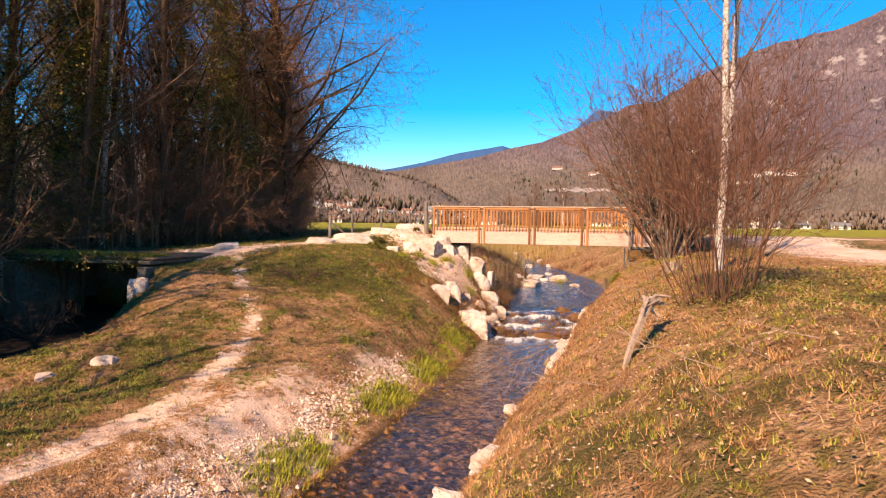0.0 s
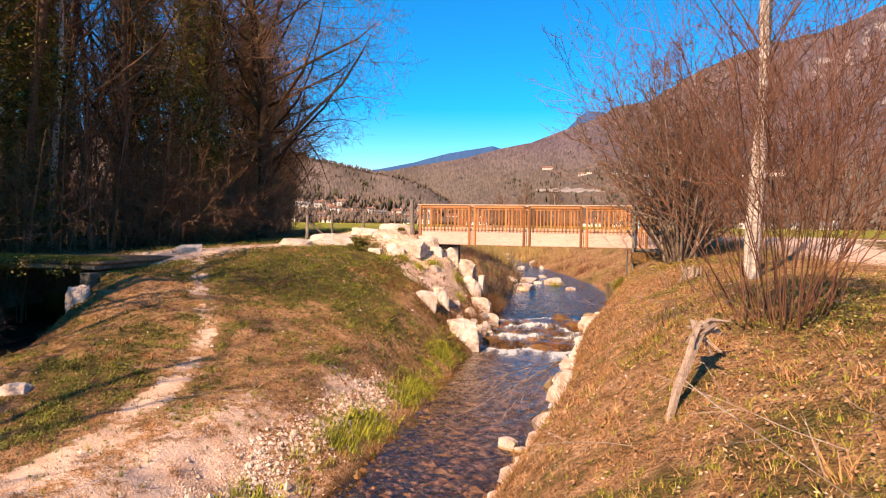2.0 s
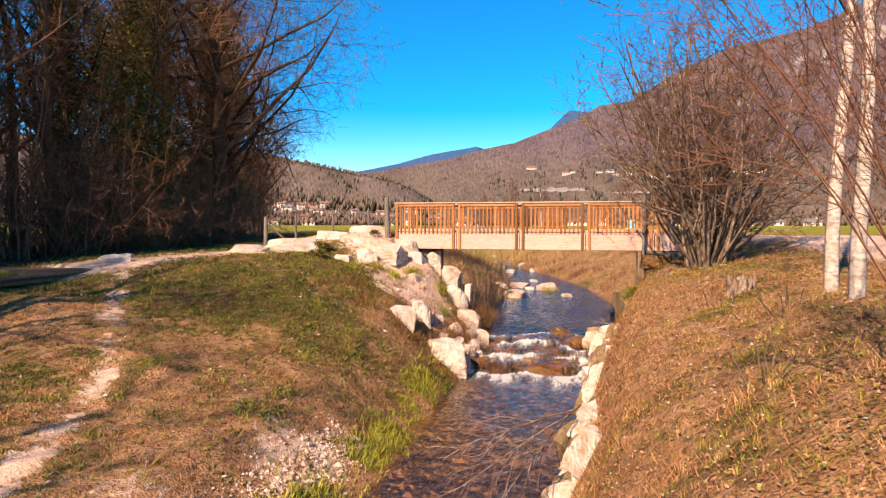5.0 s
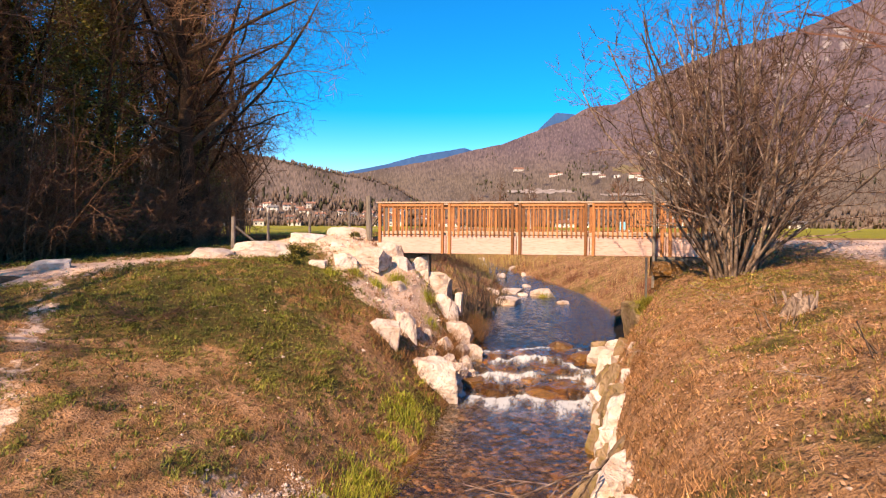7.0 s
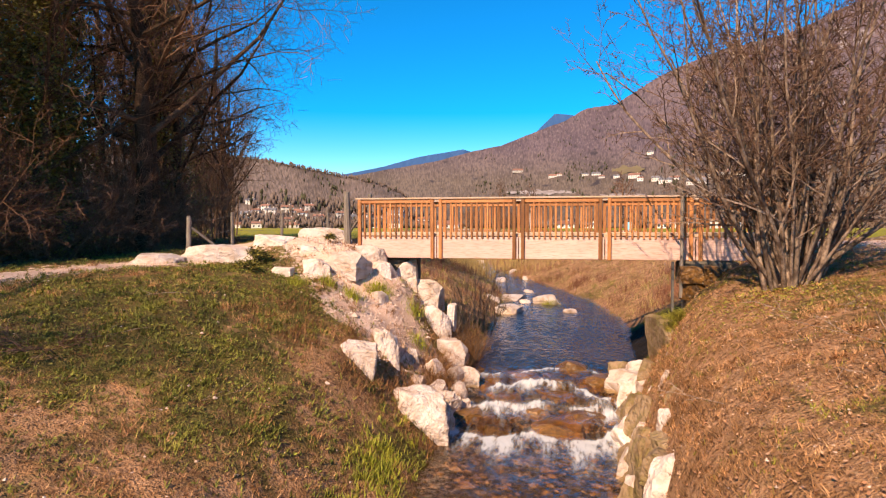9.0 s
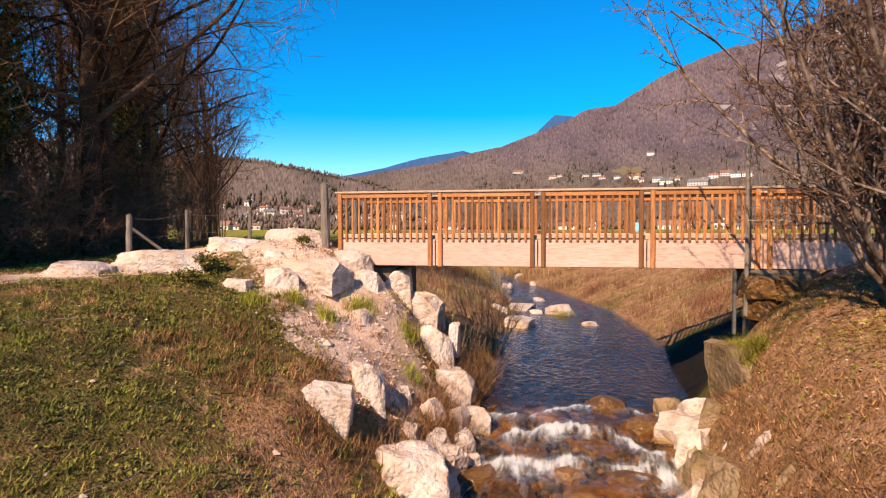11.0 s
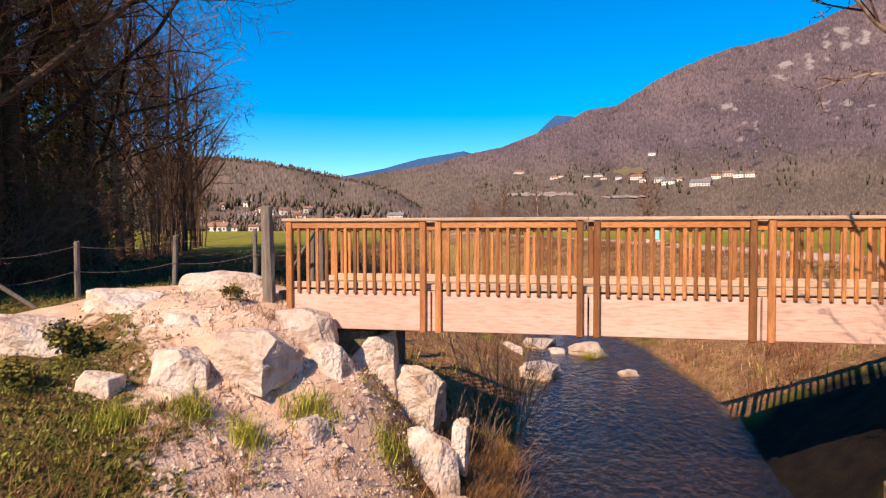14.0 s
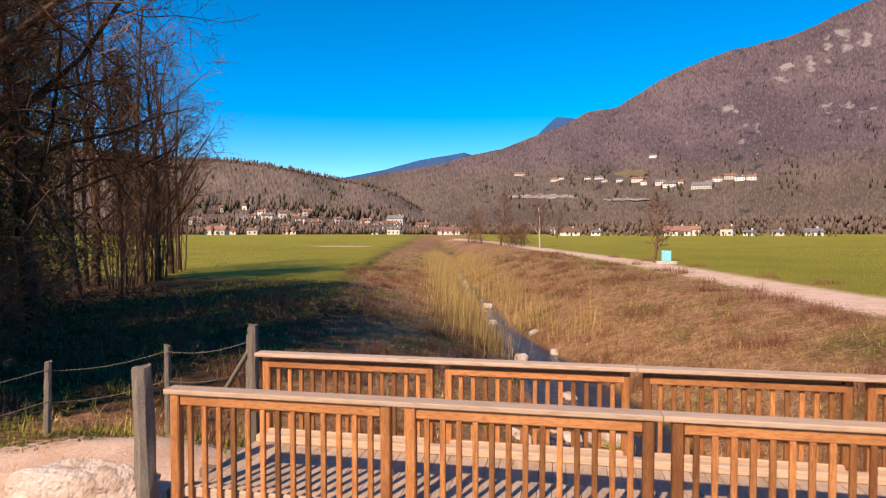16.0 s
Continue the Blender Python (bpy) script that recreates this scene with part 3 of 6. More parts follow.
def forest_slope(name, bare, wood, dark, rock, broad, crowns, conifers=0.64, scars=(), foot=()):
    """Bare woods from afar, by direction from the valley's middle: broad stands, single crowns, dark evergreens, and patches of bare rock."""
    m, n, l, p = material(name, 1.0, spec=0.05)
    g = n.new("ShaderNodeNewGeometry")
    off = n.new("ShaderNodeVectorMath")
    off.operation = "SUBTRACT"
    off.inputs[1].default_value = (0, 30, 2)
    l.new(g.outputs["Position"], off.inputs[0])
    way = n.new("ShaderNodeVectorMath")
    way.operation = "NORMALIZE"
    l.new(off.outputs[0], way.inputs[0])

    def grain(scale, lo, hi, detail, stretch=(1, 1, 1)):
        mp = n.new("ShaderNodeMapping")
        mp.inputs["Scale"].default_value = stretch
        l.new(way.outputs[0], mp.inputs["Vector"])
        t = n.new("ShaderNodeTexNoise")
        t.inputs["Scale"].default_value, t.inputs["Detail"].default_value = scale, detail
        l.new(mp.outputs[0], t.inputs["Vector"])
        r = n.new("ShaderNodeMapRange")
        r.inputs["From Min"].default_value, r.inputs["From Max"].default_value = lo, hi
        l.new(t.outputs["Fac"], r.inputs["Value"])
        return r.outputs[0]

    if foot:
        up = n.new("ShaderNodeSeparateXYZ")
        l.new(way.outputs[0], up.inputs[0])
        zone = n.new("ShaderNodeMapRange")
        zone.inputs["From Min"].default_value, zone.inputs["From Max"].default_value = 0.075, 0.125
        l.new(up.outputs["Z"], zone.inputs["Value"])
        bare, wood = mixed(n, l, zone.outputs[0], foot[0], bare), mixed(n, l, zone.outputs[0], foot[1], wood)
    col = mixed(n, l, grain(broad, 0.36, 0.64, 7, (1, 1, 2.2)), bare, wood)
    col = mixed(n, l, grain(crowns, 0.40, 0.66, 4, (1, 1, 0.55)), col, mixed(n, l, 0.35, wood, dark))
    col = mixed(n, l, grain(crowns * 1.7, 0.50, 0.74, 3, (1, 1, 0.4)), col, mixed(n, l, 0.2, bare, rock))
    col = mixed(n, l, grain(broad * 6, conifers, conifers + 0.10, 9, (1, 1, 1.8)), col, dark)
    for place, size in scars:
        d = n.new("ShaderNodeVectorMath")
        d.operation = "DISTANCE"
        d.inputs[1].default_value = (Vector(place) - Vector((0, 30, 2))).normalized()
        l.new(way.outputs[0], d.inputs[0])
        r = n.new("ShaderNodeMapRange")
        r.inputs["From Max"].default_value = size * 1.7
        r.inputs["To Min"].default_value, r.inputs["To Max"].default_value = 0.30, -0.25
        l.new(d.outputs["Value"], r.inputs["Value"])
        a = n.new("ShaderNodeMath")
        a.operation = "ADD"
        l.new(grain(60, 0.2, 0.8, 9, (1, 1, 1.5)), a.inputs[0])
        l.new(r.outputs[0], a.inputs[1])
        cut = n.new("ShaderNodeMapRange")
        cut.inputs["From Min"].default_value, cut.inputs["From Max"].default_value = 0.68, 0.84
        l.new(a.outputs[0], cut.inputs["Value"])
        col = mixed(n, l, cut.outputs[0], col, rock)
    l.new(col, p.inputs["Base Color"])
    h = n.new("ShaderNodeBump")
    h.inputs["Strength"].default_value, h.inputs["Distance"].default_value = 0.3, 3.0
    l.new(grain(crowns, 0.3, 0.7, 3, (1, 1, 0.6)), h.inputs["Height"])
    l.new(h.outputs[0], p.inputs["Normal"])
    return m


HILL_MAT = forest_slope("bare_wood_hill", (0.23, 0.165, 0.128), (0.13, 0.094, 0.072), (0.075, 0.062, 0.042), (0.36, 0.28, 0.2), 14, 300, 0.68)
MOUNTAIN_CREST = [(-55, 2.5), (-25, 3.8), (-18, 5.0), (-15, 5.5), (-11, 6.3), (-8, 7.0), (-5.5, 7.5), (-2, 8.8), (0.3, 9.6), (2.2, 10.7), (4.65, 10.95), (7.5, 12.4), (10.3, 13.8),
                  (13.85, 14.75), (17.6, 15.2), (20.75, 16.2), (23.3, 16.9), (30, 18.5), (40, 19.5), (60, 19), (85, 15), (110, 9)]
_, scar_at = slope_at(MOUNTAIN_CREST, 560, 2700, 0.0)
# bearing, elevation and spread of the bare rock patches on the mountain
SCARS = [(scar_at(a, e_), spread) for a, e_, spread in ((13.7, 9.9, 0.016), (15.6, 8.4, 0.018), (17.8, 12.4, 0.02), (19.4, 12.9, 0.022), (20.8, 13.2, 0.018), (22.3, 14.5, 0.03), (11.0, 6.8, 0.009), (21.4, 9.4, 0.022), (23.0, 9.2, 0.016), (12.8, 9.3, 0.007), (10.6, 7.6, 0.006))]
MOUNT_MAT = forest_slope("bare_wood_mountain", (0.185, 0.128, 0.124), (0.098, 0.069, 0.077), (0.062, 0.049, 0.05), (0.31, 0.255, 0.23), 10, 330, 0.60, SCARS, ((0.205, 0.148, 0.105), (0.125, 0.092, 0.064)))
# Distance haze painted into the far ridge as a blue base colour.
HAZE_MAT = forest_slope("far_haze_mountain", (0.045, 0.10, 0.22), (0.04, 0.09, 0.20), (0.035, 0.08, 0.18), (0.05, 0.1, 0.2), 10, 120, 0.9)
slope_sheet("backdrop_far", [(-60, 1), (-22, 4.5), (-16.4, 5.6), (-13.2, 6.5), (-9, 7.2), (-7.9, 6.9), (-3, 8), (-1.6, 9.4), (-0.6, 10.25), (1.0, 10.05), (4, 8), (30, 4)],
            3800, 4400, HAZE_MAT, "distant mountain ridge with blue haze painted in", 0.5, 20)
mountain_on, mountain_at = slope_sheet("backdrop_mountain", MOUNTAIN_CREST,
            560, 2700, MOUNT_MAT, "bare wooded mountainside with pale rock scars", 1.0, 80, 0.22)
hill_on, _ = slope_sheet("backdrop_hill", [(-110, 9), (-70, 8.5), (-45, 7.0), (-33.5, 6.3), (-30, 6.4), (-27, 6.1), (-24, 5.6), (-20.5, 4.9), (-18.5, 4.6), (-17, 4.2), (-15, 3.4), (-12, 1.6), (-9, 0.3)],
            470, 1000, HILL_MAT, "low hill covered with bare brown woods", 1.0, 60, foot=-0.1)

# ---------------------------------------------------------------- the footbridge
X0, BAY, Y0 = -2.95, 2.345, 30.70            # left end, bay length, outer face of the near side
bridge = thing("footbridge", (0, 0, 0), "reddish larch footbridge with slatted railings over the stream", "bridge")


def bridge_box(name, x0, x1, y0, y1, z0, z1, mat, parent, bevel=0.008, label=""):
    """A squared timber; its origin lies at its middle."""
    c = ((x0 + x1) / 2, (y0 + y1) / 2, (z0 + z1) / 2)
    ob = part(name, box(x0 - c[0], x1 - c[0], y0 - c[1], y1 - c[1], z0 - c[2], z1 - c[2], bevel), mat, parent, label)
    ob.matrix_basis = pose(*c)
    return ob


def railing(name, y, out):
    """One side; out is -1 for the near side, whose outer face looks towards -y."""
    r = new(name)
    r.parent = bridge
    xe = X0 + 5 * BAY
    a, b = sorted((y, y - out * 0.16))
    for k in range(3):
        xa, xb = (X0 - 0.06, X0 + 2 * BAY, X0 + 4 * BAY - 0.02, xe + 0.06)[k:k + 2]
        bridge_box("cap", xa, xb - 0.004, a - 0.03, b, 3.55, 3.60, WOOD_CAP, r)
    f0, f1 = sorted((y, y - out * 0.09))
    edges = []
    for k in range(6):
        xc = X0 + k * BAY
        if k in (0, 5):
            edges.append((xc, xc + 0.10) if k == 0 else (xc - 0.10, xc))
        else:
            edges += [(xc - 0.165, xc - 0.07), (xc + 0.075, xc + 0.17)]
    for i, (xa, xb) in enumerate(edges):
        bridge_box("post", xa, xb, f0 - 0.012 * (out < 0), f1 + 0.012 * (out > 0), 1.84 if 0 < i < len(edges) - 1 else 1.95, 3.548, WOOD_UP, r, 0.012)
    for i in range(5):
        xa = edges[0][1] if i == 0 else edges[2 * i][1]
        xb = edges[2 * i + 1][0]
        q0, q1 = sorted((y - out * 0.008, y - out * 0.05))
        bridge_box("top_board", xa + 0.003, xb - 0.003, q0, q1, 3.44, 3.547, WOOD_RAIL, r)
        g0, g1 = sorted((y - out * 0.052, y - out * 0.09))
        bridge_box("back_board", xa - 0.03, xb + 0.03, g0, g1, 3.40, 3.49, WOOD_RAIL, r)
        bridge_box("bottom_board", xa - 0.03, xb + 0.03, g0, g1, 2.50, 2.60, WOOD_CAP, r)
        count = 13
        step = (xb - xa) / (count + 0.35)
        for k in range(count):
            xm = xa + step * (k + 0.68)
            bridge_box("baluster", xm - 0.026, xm + 0.026, q0 + 0.002, q1, 2.43, 3.438, WOOD_UP, r, 0.006)
    return r


railing("near_railing", Y0, -1)
railing("far_railing", Y0 + 2.02, 1)
for y, s in ((Y0 + 0.052, 1), (Y0 + 1.968, -1)):
    for i in range(5):
        xa, xb = X0 + 0.02 + i * BAY, X0 + (i + 1) * BAY
        a, b = sorted((y, y + s * 0.08))
        bridge_box("fascia_board", xa, xb - 0.006, a, b, 1.86, 2.47, WOOD_FASCIA, bridge)
    a, b = sorted((y + s * 0.10, y + s * 0.22))
    bridge_box("kerb", X0, X0 + 5 * BAY, a, b, 2.475, 2.57, WOOD_CAP, bridge)
for y in (0.35, 0.95, 1.55):
    bridge_box("beam", X0 - 0.3, X0 + 5 * BAY + 0.3, Y0 + y, Y0 + y + 0.16, 1.98, 2.41, WOOD_GREY, bridge)
for i in range(78):
    x = X0 - 0.04 + i * 0.1512
    bridge_box("deck_board", x, x + 0.144, Y0 + 0.14, Y0 + 1.88, 2.414, 2.47, WOOD_DECK, bridge, 0)

# ---------------------------------------------------------------- trees


def limb_ring(p, d, r, sides):
    a = d.orthogonal().normalized()
    b = d.cross(a)
    return [p + r * (math.cos(t) * a + math.sin(t) * b) for t in (2 * math.pi * k / sides for k in range(sides))]


def tube(V, F, pts, radii, spike=False):
    """A tapered tube through pts; a spike runs out in a point."""
    sides = 7 if radii[0] > 0.09 else 5 if radii[0] > 0.03 else 3
    base = len(V)
    for i, (p, r) in enumerate(zip(pts, radii)):
        if spike and i == len(pts) - 1:
            V.append(p)
            break
        d = (pts[min(i + 1, len(pts) - 1)] - pts[max(i - 1, 0)]).normalized()
        V.extend(limb_ring(p, d, r, sides))
    for i in range(len(pts) - 1):
        for k in range(sides):
            a, b = base + i * sides + k, base + i * sides + (k + 1) % sides
            if spike and i == len(pts) - 2:
                F.append((a, b, base + (i + 1) * sides))
            else:
                F.append((a, b, b + sides, a + sides))


def grow(rnd, start, way, length, radius, level, spec, out):
    """One limb and what springs from it; out gathers stems, limbs, twigs and tips."""
    n = spec.get("tip", 1) if level >= spec["levels"] else 3 if level >= spec["levels"] - 1 else max(4, int(length / spec.get("seg", 0.6)))
    pts, d = [start.copy()], way.normalized()
    for i in range(n):
        d = (d + Vector((rnd.uniform(-1, 1), rnd.uniform(-1, 1), rnd.uniform(-1, 1))) * spec["crook"] * (1 + 0.4 * level)
             + Vector((0, 0, spec["lift"][min(level, len(spec["lift"]) - 1)]))).normalized()
        pts.append(pts[-1] + d * length / n)
    radii = [max(radius * (1 - 0.72 * i / n), spec.get("thin", 0.004)) for i in range(n + 1)]
    if level == 0:
        out["stems"].append(([], []))
        V, F = out["stems"][-1]
    else:
        V, F = out["limb" if radius > spec.get("twig", 0.022) else "twig"]
    tube(V, F, pts, radii, level > 0)
    if level >= spec["levels"]:
        out["tips"].append(pts[-1])
        return
    kids = spec["kids"][level]
    for k in range(kids):
        f = spec["bare"][level] + (1 - spec["bare"][level]) * (k + rnd.random()) / kids
        i = min(int(f * n), n - 1)
        q = pts[i].lerp(pts[i + 1], f * n - i)
        ax = (pts[i + 1] - pts[i]).normalized()
        turn = k * 2.4 + rnd.uniform(-0.6, 0.6)
        side = (math.cos(turn) * ax.orthogonal().normalized() + math.sin(turn) * ax.cross(ax.orthogonal().normalized()))
        ang = radians(rnd.uniform(*spec["angle"]))
        w = ax * math.cos(ang) + side * math.sin(ang)
        grow(rnd, q, w, length * rnd.uniform(*spec["ratio"]) * (1.15 - 0.55 * f), max(radius * (1 - 0.7 * f) * spec.get("thick", 0.6), spec.get("thin", 0.004)), level + 1, spec, out)


def leaf_cloud(rnd, V, F, centre, spread, count, size):
    """Small four-cornered leaves, turned every way."""
    for _ in range(count):
        c = centre + Vector((rnd.gauss(0, spread[0]), rnd.gauss(0, spread[1]), rnd.gauss(0, spread[2])))
        a = Vector((rnd.uniform(-1, 1), rnd.uniform(-1, 1), rnd.uniform(-0.6, 0.6))).normalized()
        b = a.orthogonal().normalized()
        s = size * rnd.uniform(0.6, 1.3)
        i = len(V)
        V.extend([c - a * s, c + b * s * 0.6, c + a * s, c - b * s * 0.6])
        F.append((i, i + 1, i + 2, i + 3))


def plant(name, seed, stems, spec, bark, twig, at, label, category, group="", ivy=None, turn=0.0, size=1.0, limb=None):
    """A tree or shrub: stems is a list of (offset, way, length, radius)."""
    rnd = random.Random(seed)
    out = {"stems": [], "limb": ([], []), "twig": ([], []), "tips": []}
    for off, way, length, radius in stems:
        grow(rnd, Vector(off), Vector(way), length, radius, 0, spec, out)
    root = thing(name, at, label, category, group, turn=turn)
    root.scale = (size, size, size)
    stem = "trunk" if len(stems) == 1 else "stem"
    for V, F in out["stems"]:
        part_mesh(stem, mesh_of(stem, V, F, bark, True), None, root)
    (V, F), (V2, F2) = out["limb"], out["twig"]
    if F or F2:
        me = mesh_of("crown", V + V2, F + [tuple(k + len(V) for k in f) for f in F2], [limb or bark, twig])
        me.polygons.foreach_set("material_index", [0] * len(F) + [1] * len(F2))
        tagged(part_mesh("crown", me, None, root, "bare limbs and fine twigs"), kind="stuff")
    if ivy:
        V, F = [], []
        ivy(rnd, V, F, out)
        tagged(part_mesh("ivy", mesh_of("ivy", V, F, IVY), None, root, "dark evergreen ivy leaves"), kind="stuff")
    return root


def fan(rnd, count, lean, length, radius, spread=0.25):
    out = []
    for k in range(count):
        t = 2 * math.pi * (k + rnd.random() * 0.7) / count
        a = rnd.uniform(*lean)
        out.append(((spread * math.cos(t) * rnd.random(), spread * math.sin(t) * rnd.random(), -0.15), (math.cos(t) * math.sin(a), math.sin(t) * math.sin(a), math.cos(a)),
                    length * rnd.uniform(0.7, 1.1), radius * rnd.uniform(0.6, 1.2)))
    return out


rnd = random.Random(4)
HAZEL = dict(levels=3, tip=2, crook=0.15, lift=(0.02, 0.03, 0.0), kids=(8, 6, 4), bare=(0.25, 0.15, 0.1), angle=(22, 55), ratio=(0.3, 0.48), thin=0.0045, twig=0.016, seg=0.7)
plant("hazel_shrub", 11, fan(rnd, 42, (0.05, 0.6), 6.4, 0.052, 0.6) + [((-0.2, 0.1, -0.1), (-0.52, 0.3, 1), 6.0, 0.05), ((-0.1, 0.2, -0.1), (-0.5, 0.55, 1), 6.6, 0.06), ((-0.2, -0.1, -0.1), (0.9, 0.0, 1), 5.6, 0.06), ((0.2, -0.1, -0.1), (0.7, 0.3, 1), 6.6, 0.07), ((0.2, 0.1, -0.1), (1.0, -0.2, 1), 5.6, 0.06), ((-0.3, -0.2, -0.1), (-0.75, -0.35, 1), 6.2, 0.05), ((-0.2, -0.3, -0.1), (-0.5, -0.65, 1), 6.4, 0.055), ((-0.3, 0.0, -0.1), (-0.95, 0.05, 1), 5.4, 0.045)],
      dict(HAZEL, kids=(11, 7, 7), bare=(0.15, 0.12, 0.1), lift=(0.03, 0.03, 0.0), crook=0.15, ratio=(0.2, 0.42), angle=(25, 60), thin=0.0055, thick=0.55), BARK_HAZEL, TWIG_HAZEL, (7.3, 26.4, ground_at(7.3, 26.4)),
      "tall many-stemmed bare hazel beside the bridge", "shrub")
plant("hazel_shrub", 12, fan(rnd, 56, (0.03, 0.55), 3.8, 0.010, 0.6), dict(HAZEL, crook=0.13, tip=1, angle=(18, 42), kids=(8, 5, 5), thin=0.0028, twig=0.006), TWIG_RED, TWIG_RED, (6.55, 12.35, ground_at(6.55, 12.35)),
      "bare red-brown shrub with many upright stems", "shrub")
BIRCH = dict(levels=4, crook=0.045, lift=(0.03, 0.05, -0.02, -0.03), kids=(14, 6, 5, 3), bare=(0.35, 0.2, 0.1, 0.1), angle=(30, 60), ratio=(0.28, 0.45), thin=0.0045, twig=0.02, seg=1.0, thick=0.3)
plant("birch", 13, [((0, 0, -0.2), (0.03, 0, 1), 11, 0.105)], BIRCH, BARK_PALE, TWIG_RED, (7.37, 17.2, ground_at(7.37, 17.2)), "slender pale-barked tree above the bank", "tree", limb=TWIG_MID)
plant("birch", 14, [((0, 0, -0.2), (0.035, 0.0, 1), 11, 0.11)], BIRCH, BARK_PALE, TWIG_RED, (7.63, 18.75, ground_at(7.63, 18.75)), "slender pale-barked tree above the bank", "tree", limb=TWIG_MID)

# ---- the woods: a few kinds, grown once and then copied


def ivy_on(height, girth, count):
    def cover(rnd, V, F, out):
        for _ in range(count // 12):
            z = height * rnd.random() ** 0.9
            t = rnd.uniform(0, 6.28)
            r = girth * (1.15 - 0.6 * z / height) * rnd.uniform(0.5, 1.2) * (1 + 0.6 * math.sin(z * 1.3 + t))
            leaf_cloud(rnd, V, F, Vector((r * math.cos(t), r * math.sin(t), z)), (0.26, 0.26, 0.3), 12, 0.06)
    return cover


TALL = dict(levels=4, crook=0.05, lift=(0.02, 0.05, 0.02, 0.0), kids=(16, 7, 5, 7), bare=(0.22, 0.2, 0.15, 0.1), angle=(28, 62), ratio=(0.3, 0.5), thin=0.008, twig=0.03, seg=1.6, thick=0.45)
SPREAD = dict(TALL, tip=2, kids=(18, 8, 6, 7), bare=(0.24, 0.15, 0.1, 0.1), angle=(45, 78), ratio=(0.42, 0.56), lift=(0.02, 0.03, -0.015, -0.05), crook=0.15)
THIN = dict(levels=3, crook=0.08, lift=(0.03, 0.06, 0.0), kids=(10, 6, 6), bare=(0.25, 0.2, 0.1), angle=(20, 50), ratio=(0.22, 0.38), thin=0.007, twig=0.02, seg=1.0, thick=0.5)
BRUSH = dict(levels=3, crook=0.12, lift=(0.0, 0.0, -0.03), kids=(7, 5, 7), bare=(0.12, 0.1, 0.1), angle=(25, 65), ratio=(0.35, 0.6), thin=0.006, twig=0.018, seg=0.6)
rnd = random.Random(9)
WOOD_LABEL = "tall bare tree with dark bark at the wood's edge"
tall_a = plant("tree", 31, [((0, 0, -0.3), (0.05, 0.02, 1), 15, 0.22)], TALL, BARK_DARK, TWIG_DARK, (-15.2, 27.5, 1.4), WOOD_LABEL, "tree", "trees of the wood")
tall_b = plant("tree", 32, [((0, 0, -0.3), (0.12, 0.0, 1), 17, 0.30)], SPREAD, BARK_DARK, TWIG_DARK, (-14.0, 36.6, 1.5), WOOD_LABEL, "tree", "trees of the wood", turn=20)
tall_c = plant("tree", 33, [((0, 0, -0.3), (-0.03, 0.03, 1), 17, 0.19), ((0.4, 0.2, -0.3), (0.12, -0.06, 1), 13, 0.12)], TALL, BARK_DARK, TWIG_DARK, (-18.5, 43.0, 1.5), WOOD_LABEL, "tree", "trees of the wood")
ivy_a = plant("ivy_tree", 34, [((0, 0, -0.3), (0.02, 0.03, 1), 15, 0.25)], TALL, BARK_DARK, TWIG_DARK, (-14.6, 31.2, 1.4), "bare tree thickly grown over with ivy", "tree", "ivy trees of the wood",
              ivy=ivy_on(14, 1.25, 26000))
ivy_b = plant("ivy_tree", 35, [((0, 0, -0.3), (0.02, -0.02, 1), 14, 0.2)], THIN, BARK_DARK, TWIG_DARK, (-16.8, 25.0, 1.4), "slim tree with a column of ivy up its trunk", "tree", "ivy trees of the wood",
              ivy=ivy_on(12, 0.7, 12000))
sapl_a = plant("sapling_clump", 36, fan(rnd, 7, (0.02, 0.22), 8.5, 0.06, 0.7), THIN, BARK, TWIG_DARK, (-13.4, 24.2, 1.4), "clump of slender bare saplings", "tree", "saplings of the wood")
sapl_b = plant("sapling_clump", 37, fan(rnd, 6, (0.03, 0.28), 6.5, 0.05, 0.6), THIN, BARK, TWIG_DARK, (-12.9, 27.6, 1.4), "clump of slender bare saplings", "tree", "saplings of the wood")
brush_a = plant("bramble_thicket", 38, fan(rnd, 16, (0.2, 1.15), 3.4, 0.03, 0.6), BRUSH, BARK, TWIG_MID, (-13.0, 30.0, 1.4), "tangled red-brown thicket along the wood", "shrub", "thickets of the wood")
brush_b = plant("bramble_thicket", 39, fan(rnd, 15, (0.1, 0.9), 4.2, 0.03, 0.5), BRUSH, BARK, TWIG_DARK, (-13.6, 33.0, 1.4), "tangled brown thicket along the wood", "shrub", "thickets of the wood")


def stand(kind, spots, lo=0.8, hi=1.15):
    for x, y in spots:
        s = rnd.uniform(lo, hi)
        o = copy_thing(kind, pose(x, y, float(land(x, y)[0]) - 0.05, 0, 0, rnd.uniform(0, 360)))
        o.scale = (s, s, s * rnd.uniform(0.92, 1.08))


stand(tall_a, [(-17, 21), (-19.5, 30), (-20, 38), (-24.5, 46), (-28, 54), (-22, 24), (-25.5, 62), (-28, 67), (-9.5, 0.5)])
stand(tall_b, [(-17.5, 33.5), (-17.0, 43.5), (-22.0, 51.0), (-28.5, 60), (-12.4, 34.0)])
stand(tall_c, [(-17.2, 24.5), (-21, 42), (-26, 57), (-24, 58.5), (-30, 71)])
stand(tall_c, [(-22, 31), (-23.5, 36), (-21, 20.5), (-25, 27)])
stand(ivy_b, [(-20, 22.4), (-22, 28), (-19.4, 32.2), (-21.5, 37.5)])
stand(ivy_a, [(-17.5, 31), (-16.5, 20.5), (-21, 27), (-19.8, 46.2)])
